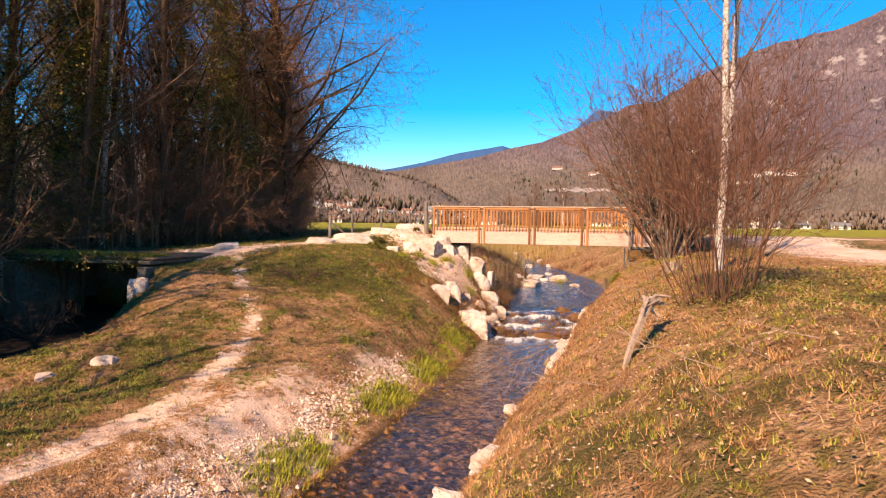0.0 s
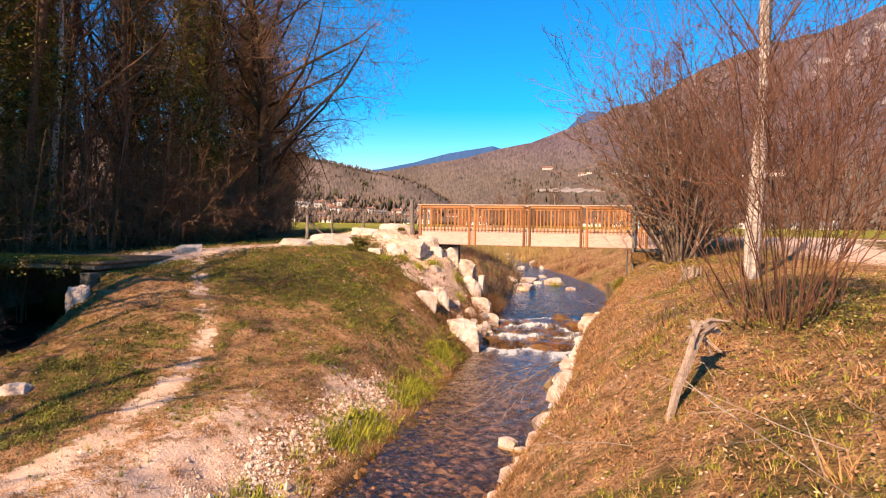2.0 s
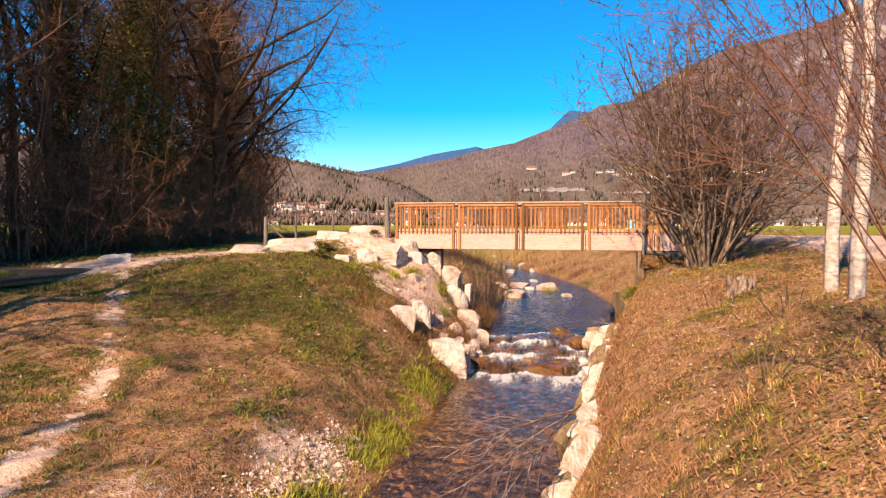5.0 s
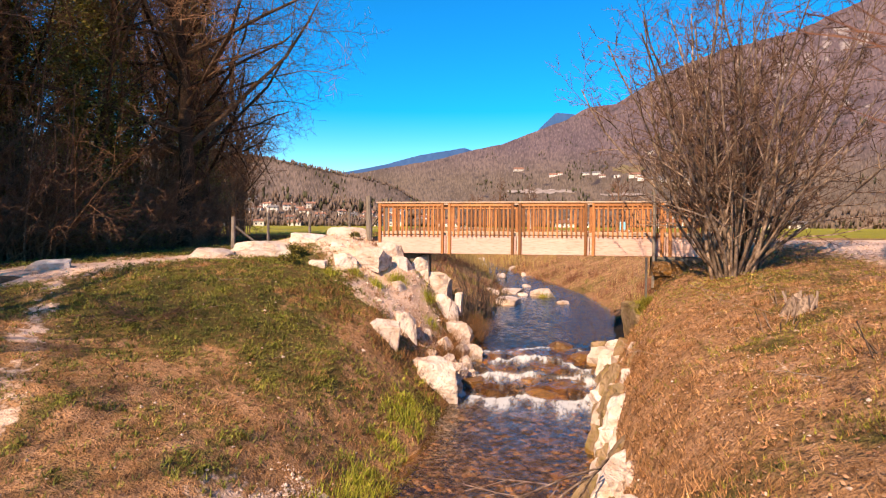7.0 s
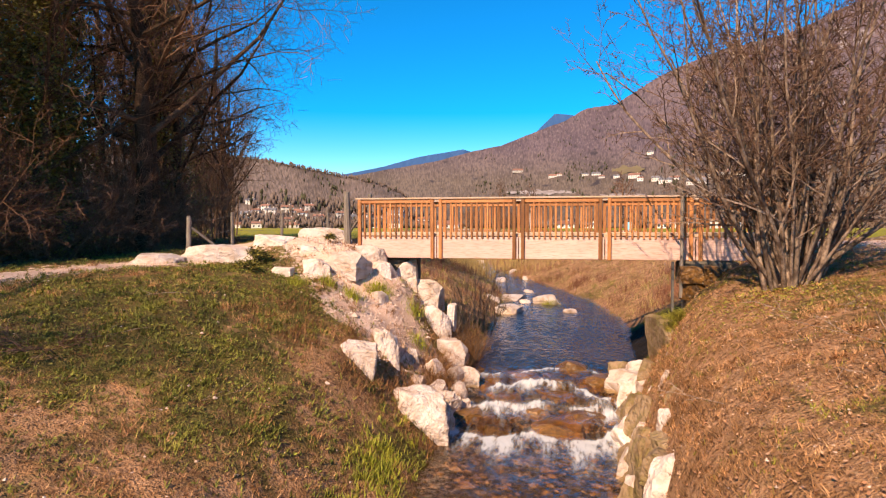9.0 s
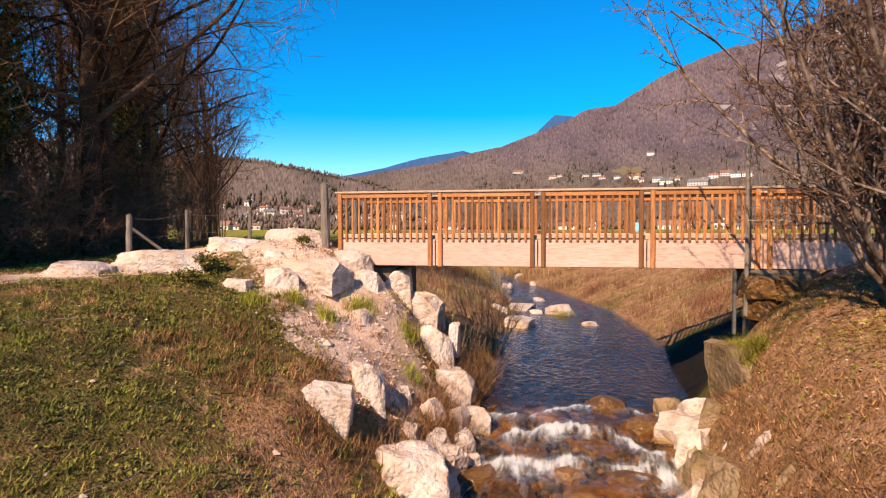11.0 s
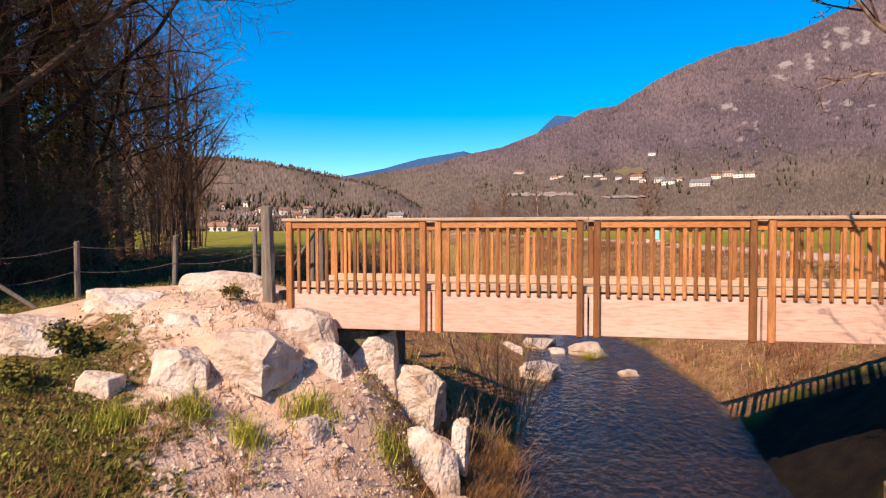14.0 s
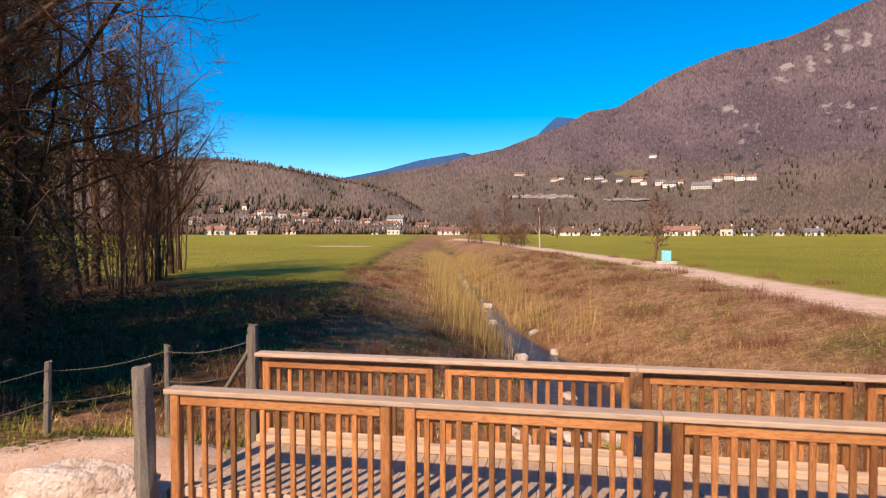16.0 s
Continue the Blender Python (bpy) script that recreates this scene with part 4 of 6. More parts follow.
stand(ivy_b, [(-15.4, 22.8), (-19, 27), (-15.8, 34.5), (-17.8, 41.5), (-15.5, 17.5), (-26.5, 60)])
plant("birch", 15, [((0, 0, -0.2), (0.0, 0.02, 1), 14, 0.15)], BIRCH, BARK_PALE, TWIG_DARK, (-15.6, 24.0, float(land(-15.6, 24.0)[0])), "tall pale-barked tree at the wood's edge", "tree", limb=TWIG_DARK)
stand(sapl_a, [(-14.4, 21.2), (-15.6, 18.4), (-17, 16), (-16.2, 29.2), (-15.6, 33.8), (-16.6, 38), (-20, 45.5), (-23.5, 51.5), (-18.6, 22.5), (-25, 60.5), (-27, 64.5), (-29, 69), (-23, 55)])
stand(sapl_b, [(-14, 23), (-16.6, 26.5), (-14.8, 35.5), (-18.4, 41), (-21.6, 47.5), (-17.6, 18), (-23.6, 57), (-26.2, 62.5), (-21.2, 53)])
stand(brush_a, [(-11.6, 17.2), (-13.4, 18.3), (-14.6, 17.6), (-16.0, 14.0)], 0.4, 0.5)
stand(brush_a, [(-13.6, 25.6), (-12.6, 32.4), (-14.2, 36.6), (-15.2, 22.2), (-16.4, 19.6), (-17.4, 40), (-20, 44), (-17, 16.6), (-15.8, 30.4)], 0.8, 1.2)
stand(brush_b, [(-12.7, 26.4), (-14.6, 28.6), (-14.0, 35), (-16, 38.6), (-18.4, 42.6), (-21.6, 46), (-15.8, 24.2), (-24, 50), (-17.8, 28), (-19, 36), (-27, 56)], 0.8, 1.25)
# The rest stand out of view, added to shade the left bank and wood.
stand(tall_a, [(-12.5, 8), (-11.2, 10.5)])
stand(ivy_b, [(-13.5, 12.5)])
stand(brush_b, [(-5.0, 3.6), (-6.6, 4.6), (-4.4, 2.2), (-8.0, 3.4)], 0.9, 1.05)
stand(brush_b, [(-9.4, 7.6), (-10.6, 6.0), (-11.5, 9.0)], 0.8, 1.0)
stand(ivy_a, [(-21, 13), (-25, 9), (-28, 18), (-23.5, 17), (-17.2, 13.2), (-17, 8), (-19, 10.5), (-20.5, 15)])
stand(tall_c, [(-18.5, 12), (-22.5, 5), (-26.5, 14), (-16, 9.3)])
stand(brush_b, [(-15.2, 14.2), (-16.5, 12), (-14.2, 12.5), (-18, 14.8), (-17.6, 10.4), (-19.6, 12.6)], 1.1, 1.5)

# ---------------------------------------------------------------- rocks


def boulder(seed, sx, sy, sz, cuts=9, rough=0.10, detail=3):
    """A split block: cut by a few planes, its edges worn, then roughened."""
    r = random.Random(seed)
    bm = bmesh.new()
    bmesh.ops.create_cube(bm, size=1.16)
    for v in bm.verts:
        v.co += Vector((r.uniform(-0.1, 0.1), r.uniform(-0.1, 0.1), r.uniform(-0.1, 0.1)))
    for _ in range(cuts):
        nrm = Vector((r.uniform(-1, 1), r.uniform(-1, 1), r.uniform(0.0, 1.1))).normalized()
        d = r.uniform(0.40, 0.62) + 0.1 * (abs(nrm.x) + abs(nrm.y))
        out = bmesh.ops.bisect_plane(bm, geom=bm.verts[:] + bm.edges[:] + bm.faces[:], plane_co=nrm * d, plane_no=nrm, clear_outer=True)
        rim = [e for e in out["geom_cut"] if isinstance(e, bmesh.types.BMEdge)]
        if len(rim) > 2:
            bmesh.ops.contextual_create(bm, geom=rim)
    bmesh.ops.bevel(bm, geom=bm.edges[:], offset=0.02, segments=1, affect="EDGES", clamp_overlap=True)
    bmesh.ops.triangulate(bm, faces=bm.faces[:])
    for limit in (0.45, 0.26, 0.16) if detail > 2 else (0.45, 0.26):
        long_ = [e for e in bm.edges if e.calc_length() > limit]
        if long_:
            bmesh.ops.subdivide_edges(bm, edges=long_, cuts=1)
            bmesh.ops.triangulate(bm, faces=bm.faces[:])
    bm.normal_update()
    for v in bm.verts:
        q = v.co * 2.0 + Vector((seed, seed * 0.7, 0))
        v.co += v.normal * (0.55 * rough * noise.fractal(q, 1.0, 2.0, 4) + 0.35 * rough * noise.noise(q * 4.5))
    for v in bm.verts:
        v.co = Vector((v.co.x * sx / 1.08, v.co.y * sy / 1.08, v.co.z * sz / 1.08))
    me = bpy.data.meshes.new("rock")
    bm.to_mesh(me)
    bm.free()
    return me


def rock(x, y, wide, high, seed, deep=0.8, turn=0.0, tilt=0.0, mat=None, label="pale split limestone block on the bank", group="limestone blocks", sink=0.25, z=None, cuts=9):
    me = boulder(seed, wide, wide * deep, high * (1 + sink), cuts)
    me.materials.append(mat or STONE)
    ob = tagged(new("rock", me), label, "rock", group)
    z = ground_at(x, y) if z is None else z
    ob.matrix_basis = pose(x, y, z + high * (1 + sink) * 0.5 - sink * high, tilt, 0, turn)
    return ob


# the blocks of the left abutment: x, y, top, height, width, depth, turn, tilt
BLOCKS = ((-4.12, 30.9, 2.74, 0.62, 1.45, 0.7, 6, 3), (-5.1, 29.7, 2.52, 0.65, 1.3, 0.7, -10, 5), (-6.1, 28.5, 2.30, 0.7, 1.9, 0.8, 14, -6), (-7.3, 27.6, 2.10, 0.5, 1.5, 0.8, 10, 4),
          (-3.35, 28.5, 1.95, 0.6, 0.75, 0.7, 25, -8), (-2.77, 29.05, 2.10, 0.72, 1.22, 0.85, -6, 6), (-2.4, 30.15, 2.32, 0.85, 1.0, 0.75, 14, -10), (-1.98, 29.95, 1.80, 0.95, 0.82, 0.7, -12, 8),
          (-1.60, 31.15, 1.79, 1.1, 0.72, 0.7, 4, 0), (-0.98, 31.3, 1.20, 1.05, 1.0, 0.8, -5, 3), (-0.45, 30.15, 0.60, 1.25, 0.72, 0.7, 12, -5), (-0.10, 30.5, 0.72, 0.9, 0.26, 0.5, 5, 4),
          (-1.15, 28.95, 0.30, 1.0, 0.75, 0.7, 28, 6), (-1.02, 26.85, 0.50, 1.5, 0.62, 0.75, 22, -6), (-1.36, 25.55, 0.42, 1.2, 1.02, 0.8, 12, 8), (0.1, 29.65, -0.25, 0.9, 0.8, 0.75, 0, 5),
          (0.2, 29.0, -0.58, 0.95, 0.52, 0.6, 18, 0), (-4.0, 27.85, 1.74, 0.5, 0.68, 0.6, 10, 0), (-3.2, 28.1, 1.56, 0.5, 0.6, 0.55, 40, 5), (-2.74, 28.5, 1.42, 0.5, 0.34, 0.5, 10, 0),
          (-0.75, 27.7, -0.12, 1.0, 0.55, 0.6, 35, 8), (-0.15, 27.95, -0.42, 1.0, 0.6, 0.6, 55, -6), (-0.35, 27.0, -0.62, 0.9, 0.55, 0.6, 15, 4), (0.12, 27.2, -0.75, 0.8, 0.5, 0.6, 70, 0),
          (-3.95, 29.5, 2.28, 0.5, 0.6, 0.6, 20, 8), (-1.75, 28.75, 1.12, 0.5, 0.42, 0.5, 65, 0))
for i, (x, y, top, ht, wd, dp, tu, ti) in enumerate(BLOCKS):
    me = boulder(100 + i, wd * 0.86, dp * 0.86, ht * 0.85, 8, 0.085)
    me.materials.append(STONE)
    tagged(new("rock", me), "pale split limestone block on the bank", "rock", "limestone blocks").matrix_basis = pose(x, y, top - ht * 0.5, ti * 0.6, ti * 0.5, tu)
rock(0.05, 25.75, 1.05, 0.75, 131, 0.85, 10, z=-1.45, label="rounded pale boulder at the water's edge")
for k, (x, y, wd, top) in enumerate(((0.70, 28.55, 0.42, -0.78), (0.54, 29.05, 0.36, -0.90), (0.55, 27.65, 0.46, -0.97), (0.42, 26.95, 0.46, -0.98), (0.72, 27.3, 0.3, -1.2), (0.35, 28.3, 0.4, -0.7), (0.45, 26.35, 0.4, -1.25))):
    rock(x, y, wd, 0.45, 140 + k, 0.85, k * 50, z=top - 0.45, sink=0)
rock(-9.0, 18.4, 0.5, 0.6, 135, 0.6, 15, sink=0.5, label="white stone block beside the culvert")
rock(-9.6, 23.9, 0.9, 0.2, 136, 0.5, 30, sink=0.8, label="low white stone at the path's edge")
rock(-5.85, 13.7, 0.46, 0.15, 137, 0.7, 20, sink=0.9)
rock(-6.6, 12.9, 0.36, 0.1, 138, 0.7, 50, sink=0.9)
# the rough stone wall along the right edge of the water
r = random.Random(5)
yy = 17.4
while yy < 29.6:
    edge = float(np.interp(yy, Y_EDGE, R_EDGE))
    wd = r.uniform(0.35, 0.85)
    base = float(water_level(yy)) - 0.12
    for tier in range(3 if yy < 24 else 2 if yy < 26 else 1):
        ht = r.uniform(0.42, 0.72)
        rock(edge + 0.16 + 0.20 * tier + r.uniform(-0.10, 0.12), yy + r.uniform(-0.15, 0.15), wd * r.uniform(0.8, 1.25), ht, 200 + int(yy * 20) + tier, 0.7, 90 + r.uniform(-40, 40), r.uniform(-28, 28),
             mat=STONE if r.random() < 0.55 else STONE_MOSS, label="rough stone in the wall beside the water", group="stones of the bank wall", z=base + 0.5 * tier, sink=0.15, cuts=7)
    yy += wd * r.uniform(0.7, 0.95)
# larger stones where the wall ends by the rapids: x, y, top, height, width, turn
for k, (x, y, top, ht, wd, tu, moss) in enumerate(((4.75, 28.75, -0.74, 0.95, 1.1, -30, 0), (4.8, 29.35, -0.62, 0.5, 0.5, 10, 0), (5.06, 27.0, -0.56, 0.6, 0.5, 40, 0), (5.27, 26.95, 0.20, 0.6, 0.28, 15, 0), (4.75, 26.4, -0.76, 0.7, 0.6, -20, 1),
                                                   (5.3, 26.6, 0.0, 0.7, 0.42, 30, 0), (4.5, 29.9, -0.75, 0.5, 0.5, 20, 1), (4.6, 27.6, -0.95, 0.6, 0.6, 75, 1),
                                                   (5.05, 25.3, 0.1, 0.5, 0.5, 20, 0), (4.95, 24.2, 0.15, 0.5, 0.45, 50, 1),
                                                   (4.95, 28.45, -0.40, 0.5, 0.4, 70, 1))):
    rock(x, y, wd, ht, 300 + k, 0.8, tu, 8, mat=STONE_MOSS if moss else STONE, label="mossy stone half sunk in the bank" if moss else "pale stone half sunk in the bank", group="stones of the bank wall", z=top - ht, sink=0, cuts=7)
rock(5.46, 28.3, 1.75, 1.2, 341, 0.36, -81, 6, mat=STONE_MOSS, label="large mossy stone slab set on edge in the bank", group="stones of the bank wall", z=-0.58, sink=0, cuts=8)
# Pier stones: the shade of hazel branches is put into their dark colour.
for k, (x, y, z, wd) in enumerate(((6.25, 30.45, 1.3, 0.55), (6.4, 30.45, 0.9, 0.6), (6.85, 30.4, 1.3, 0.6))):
    rock(x, y, wd, 0.42, 330 + k, 0.8, k * 35, z=z, sink=0.1, mat=STONE_WET_SHADED, label="stone stacked at the pier, branch shade in its dark colour", group="stones of the pier")
for k, (x, y, wd) in enumerate(((3.15, 9.6, 0.5), (3.35, 10.9, 0.45), (3.0, 12.3, 0.4), (3.35, 14.2, 0.42), (3.4, 15.1, 0.36), (3.6, 16.2, 0.5), (3.15, 8.6, 0.45), (3.2, 13.3, 0.3))):
    rock(x, y, wd, wd * 0.32, 360 + k, 0.8, k * 47, 15, sink=1.2)
# stones in the water
WET = "wet brown stone in the rapids"
for x, y, wd, ht, up in ((3.22, 30.25, 0.72, 0.42, 0.17), (3.9, 29.3, 1.05, 0.5, 0.12), (0.95, 27.15, 1.0, 0.45, 0.10), (2.35, 27.45, 0.65, 0.35, 0.05), (3.5, 27.35, 1.0, 0.4, 0.06), (1.2, 29.1, 0.7, 0.4, 0.05),
                         (1.7, 28.05, 0.7, 0.35, 0.03), (2.8, 28.5, 0.8, 0.35, 0.02), (1.0, 28.6, 0.6, 0.35, 0.08), (4.3, 28.2, 0.6, 0.4, 0.06), (1.5, 26.6, 0.9, 0.35, 0.05), (2.9, 26.7, 1.0, 0.35, 0.04), (2.0, 29.6, 0.7, 0.3, 0.04)):
    rock(x, y, wd, ht, int(400 + x * 31 + y), 0.75, x * 60, mat=STONE_WET_SHADED, label=WET, group="stones in the rapids", z=float(water_level(y)) + up - ht - (0.05 if up < 0.12 else 0), sink=0, cuts=16)
for x, y, wd, ht in ((-0.4, 42.7, 0.75, 0.6), (0.7, 40.2, 1.3, 0.42), (0.5, 44.7, 1.2, 0.35), (2.25, 43.5, 1.05, 0.5), (3.3, 40.6, 0.52, 0.22), (1.15, 48.0, 0.6, 0.2), (1.2, 43.6, 0.65, 0.2), (2.85, 16.75, 0.34, 0.24),
                     (3.15, 16.6, 0.25, 0.1), (3.05, 15.3, 0.2, 0.1), (-1.4, 54, 0.7, 0.35), (1.0, 55.5, 0.5, 0.3), (-0.9, 60.5, 0.8, 0.4), (-3.9, 64, 0.6, 0.35), (-5.2, 72, 0.8, 0.4), (-6.8, 78, 0.8, 0.5),
                     (-8.6, 87, 1.0, 0.5), (-11.6, 98, 1.0, 0.6), (-9.8, 91, 0.8, 0.5), (-10.9, 95.5, 0.9, 0.5)):
    rock(x + (0.55 * math.sin(y * 7) if y > 50 else 0), y, wd * (0.8 if y > 50 else 1), ht * 0.8, int(500 + y * 5 + x), 0.7, x * 50 + y, mat=None, label="pale stone standing out of the stream", group="stones in the stream", z=float(water_level(y)) - 0.02, sink=0.35)

# ---------------------------------------------------------------- fences, posts and walls


def weathered_post(parent, x, y, z0, z1, r, seed, lean=(0, 0), name="post"):
    """A split round post with an uneven top."""
    q = random.Random(seed)
    bm = bmesh.new()
    rows = 7
    rings = []
    for k in range(rows + 1):
        f = k / rows
        rings.append([bm.verts.new((x + lean[0] * f + r * (1 - 0.15 * f) * q.uniform(0.88, 1.1) * math.cos(t), y + lean[1] * f + r * (1 - 0.15 * f) * q.uniform(0.88, 1.1) * math.sin(t),
                                    z0 + (z1 - z0) * f + (q.uniform(-0.05, 0.04) if k == rows else 0))) for t in (6.2832 * j / 9 for j in range(9))])
    for a, b in zip(rings, rings[1:]):
        for j in range(9):
            bm.faces.new((a[j], a[(j + 1) % 9], b[(j + 1) % 9], b[j]))
    bm.faces.new(rings[-1])
    return part(name, bm, WOOD_GREY, parent, smooth=False)


def pipe(name, pts, r, mat, parent, label=""):
    V, F = [], []
    pts = [Vector(p) for p in pts]
    tube(V, F, pts, [r] * len(pts))
    return part_mesh(name, mesh_of(name, V, F, mat, True), None, parent, label)


fence = thing("wire_fence", (0, 0, 0), "weathered wooden posts with two rusty wires", "fence")
POSTS = ((-3.9, 34.0, 3.55), (-5.0, 33.6, 3.45), (-6.3, 32.7, 3.3), (-7.28, 31.27, 3.22), (-7.8, 29.7, 3.08))
tops = []
for i, (x, y, z) in enumerate(POSTS):
    weathered_post(fence, x, y, ground_at(x, y) - 0.2, z, 0.055 if i < 4 else 0.075, 60 + i, (0.02 * (-1) ** i, 0.02))
    tops.append((x, y, z))
for drop in (0.10, 0.55):
    pts = []
    for (ax, ay, az), (bx, by, bz) in zip(tops, tops[1:]):
        for k in range(6):
            f = k / 6
            pts.append((ax + (bx - ax) * f, ay + (by - ay) * f - 0.06, az + (bz - az) * f - drop - 0.08 * math.sin(math.pi * f)))
    pipe("wire", pts + [(tops[-1][0], tops[-1][1] - 0.06, tops[-1][2] - drop)], 0.006, WIRE, fence)
pipe("brace", [(-7.75, 29.75, 2.75), (-7.1, 30.3, ground_at(-7.1, 30.3) - 0.05)], 0.04, WOOD_GREY, fence)
old = thing("gate_post", (0, 0, 0), "stout grey split post at the bridge's end", "post")
weathered_post(old, -3.27, 30.78, ground_at(-3.27, 30.78) - 0.3, 3.78, 0.115, 71, (-0.05, 0))
far_post = thing("gate_post", (0, 0, 0), "grey split post with a slanting brace", "post")
weathered_post(far_post, -3.35, 33.15, ground_at(-3.35, 33.15) - 0.3, 3.85, 0.085, 72)
pipe("brace", [(-3.4, 33.2, 3.55), (-4.3, 33.9, 2.6)], 0.04, WOOD_GREY, far_post)

culvert = thing("culvert", (0, 0, 0), "dark stained concrete culvert under the path", "culvert")
part("slab", box(-15.2, -9.35, 19.35, 23.2, 1.28, 1.40, 0.03), CONCRETE, culvert)
part("turf", box(-15.6, -9.3, 19.45, 23.4, 1.402, 1.52, 0.05), EARTH, culvert, "earth and turf on the slab")
part("wing_wall", box(-9.72, -9.38, 19.2, 23.2, -1.0, 1.215, 0.03), CONCRETE, culvert)
part("wing_wall", box(-15.2, -14.6, 19.2, 23.2, -1.0, 1.215, 0.03), CONCRETE, culvert)
part("back_wall", box(-14.59, -9.73, 22.8, 23.1, -1.0, 1.215, 0.0), CONCRETE, culvert)

V, F = [], []
q = random.Random(14)
for k in range(60):
    x = q.uniform(-15.2, -9.8)
    leaf_cloud(q, V, F, Vector((x, 19.3 + q.uniform(-0.05, 0.12), 1.5 - 0.4 * q.random() ** 2)), (0.12, 0.06, 0.08), 14, 0.05)
tagged(part_mesh("ivy", mesh_of("ivy", V, F, IVY), None, culvert, "ivy hanging over the slab"), kind="stuff")

pier = thing("bridge_pier", (0, 0, 0), "mossy stone and concrete pier under the bridge end", "pier")
part("footing", box(6.2, 7.5, 30.75, 31.4, -0.6, 1.2, 0.08), CONCRETE, pier)
part("cap", box(6.05, 7.5, 30.6, 31.5, 1.21, 1.84, 0.06), CONCRETE, pier)
# Narrow dark upright strip at the pier's water side.
part("board", box(5.80, 5.86, 30.5, 30.62, 0.5, 1.835, 0.01), STEEL, pier, "narrow dark upright strip")
abut = thing("abutment", (0, 0, 0), "rough concrete abutment behind the stone blocks", "abutment")
part("footing", box(-3.4, -1.55, 31.0, 32.9, 0.1, 1.835, 0.05), CONCRETE, abut)
pole = thing("marker_pole", (6.02, 30.42, 1.5), "thin wooden marker pole with a dark blue cap", "pole")
pipe("shaft", [(0, 0, -0.6), (0.01, 0, 1.2), (0.0, 0, 2.75)], 0.05, WOOD_GREY, pole)
pipe("cap", [(0, 0, 2.752), (0, 0, 2.97)], 0.058, STEEL, pole, "dark blue cap")

stump = thing("driftwood_stake", (0, 0, 0), "grey leaning driftwood stake on the bank", "stake")
z = ground_at(5.2, 10.95)
V, F = [], []
tube(V, F, [Vector(q) for q in ((5.15, 10.9, z - 0.1), (5.24, 11.0, z + 0.25), (5.36, 11.1, z + 0.55), (5.45, 11.2, z + 0.78), (5.52, 11.22, z + 0.9))], [0.038, 0.045, 0.05, 0.062, 0.05])
part_mesh("shaft", mesh_of("shaft", V, F, DRIFTWOOD), None, stump)
for k in range(9):
    V, F = [], []
    q = random.Random(k)
    a = Vector((5.49, 11.2, z + 0.84))
    tube(V, F, [a, a + Vector((q.uniform(-0.14, 0.2), q.uniform(-0.12, 0.12), q.uniform(-0.05, 0.12))), a + Vector((q.uniform(-0.18, 0.3), q.uniform(-0.2, 0.2), q.uniform(-0.3, 0.1)))], [0.055, 0.03, 0.01])
    part_mesh("root", mesh_of("root", V, F, DRIFTWOOD), None, stump)

rnd = random.Random(77)
plant("fallen_branch", 51, [((0, 0, 0), (-0.62, -0.8, -0.10), 2.7, 0.022), ((0.1, 0.1, 0.1), (-0.5, -0.95, -0.05), 2.3, 0.018), ((0, -0.2, 0.1), (-0.85, -0.6, -0.05), 2.2, 0.016)],
      dict(levels=2, crook=0.08, lift=(-0.03, -0.02), kids=(10, 5), bare=(0.25, 0.2), angle=(15, 35), ratio=(0.3, 0.5), thin=0.0065, twig=0.0), BARK_HAZEL, BARK_HAZEL, (3.75, 18.5, -0.35),
      "dry bare branch hanging over the water", "branch")
STICK = dict(levels=2, crook=0.1, lift=(0.0, 0.0), kids=(3, 2), bare=(0.3, 0.2), angle=(20, 50), ratio=(0.25, 0.4), thin=0.004, twig=0.0)
for k in range(26):
    x = rnd.uniform(4.6, 7.2) if k < 18 else rnd.uniform(-6.5, -1.0)
    y = rnd.uniform(7, 25)
    t = rnd.uniform(0, 6.28)
    plant("stick", 600 + k, [((0, 0, 0.03), (math.cos(t), math.sin(t), 0.05 + (0.12 if k < 18 else 0)), rnd.uniform(0.6, 1.5), rnd.uniform(0.004, 0.008))], STICK, DRIFTWOOD, DRIFTWOOD, (x, y, ground_at(x, y)),
          "dry broken stick lying in the grass", "stick", "sticks on the banks")
CUT = dict(levels=1, crook=0.05, lift=(0.0,), kids=(0,), bare=(0.5,), angle=(20, 30), ratio=(0.3, 0.4), thin=0.01, twig=0.0)
for k, (x, y) in enumerate(((6.3, 19.9), (6.6, 17.3), (5.6, 14.6), (6.9, 21.5))):
    plant("cut_shrub", 700 + k, fan(rnd, 8, (0.1, 0.7), 0.42, 0.016, 0.25), CUT, BARK_HAZEL, BARK_HAZEL, (x, y, ground_at(x, y)), "cut-back shrub with short pale stubs", "shrub", "cut shrubs on the bank")
plant("brush_pile", 95, fan(rnd, 26, (1.15, 1.5), 0.75, 0.012, 0.45), dict(levels=2, crook=0.16, lift=(0.03, 0.02), kids=(6, 4), bare=(0.2, 0.2), angle=(20, 55), ratio=(0.3, 0.5), thin=0.005, twig=0.0), TWIG_MID, TWIG_MID,
      (-5.3, 21.9, ground_at(-5.3, 21.9) + 0.08), "small heap of dead brushwood in the grass", "brushwood")
plant("leaning_tree", 96, [((0, 0, -0.2), (0.42, -0.05, 1), 6.5, 0.11), ((0.1, 0, -0.2), (0.7, 0.1, 0.5), 3.5, 0.07)], dict(THIN, thin=0.02), BARK_DARK, TWIG_DARK, (-28.5, 63.5, float(land(-28.5, 63.5)[0])),
      "dark leaning tree at the far end of the wood", "tree")
stub = thing("tree_stump", (6.75, 20.4, ground_at(6.75, 20.4)), "low weathered tree stump with mossy sides", "stump")
bm = bmesh.new()
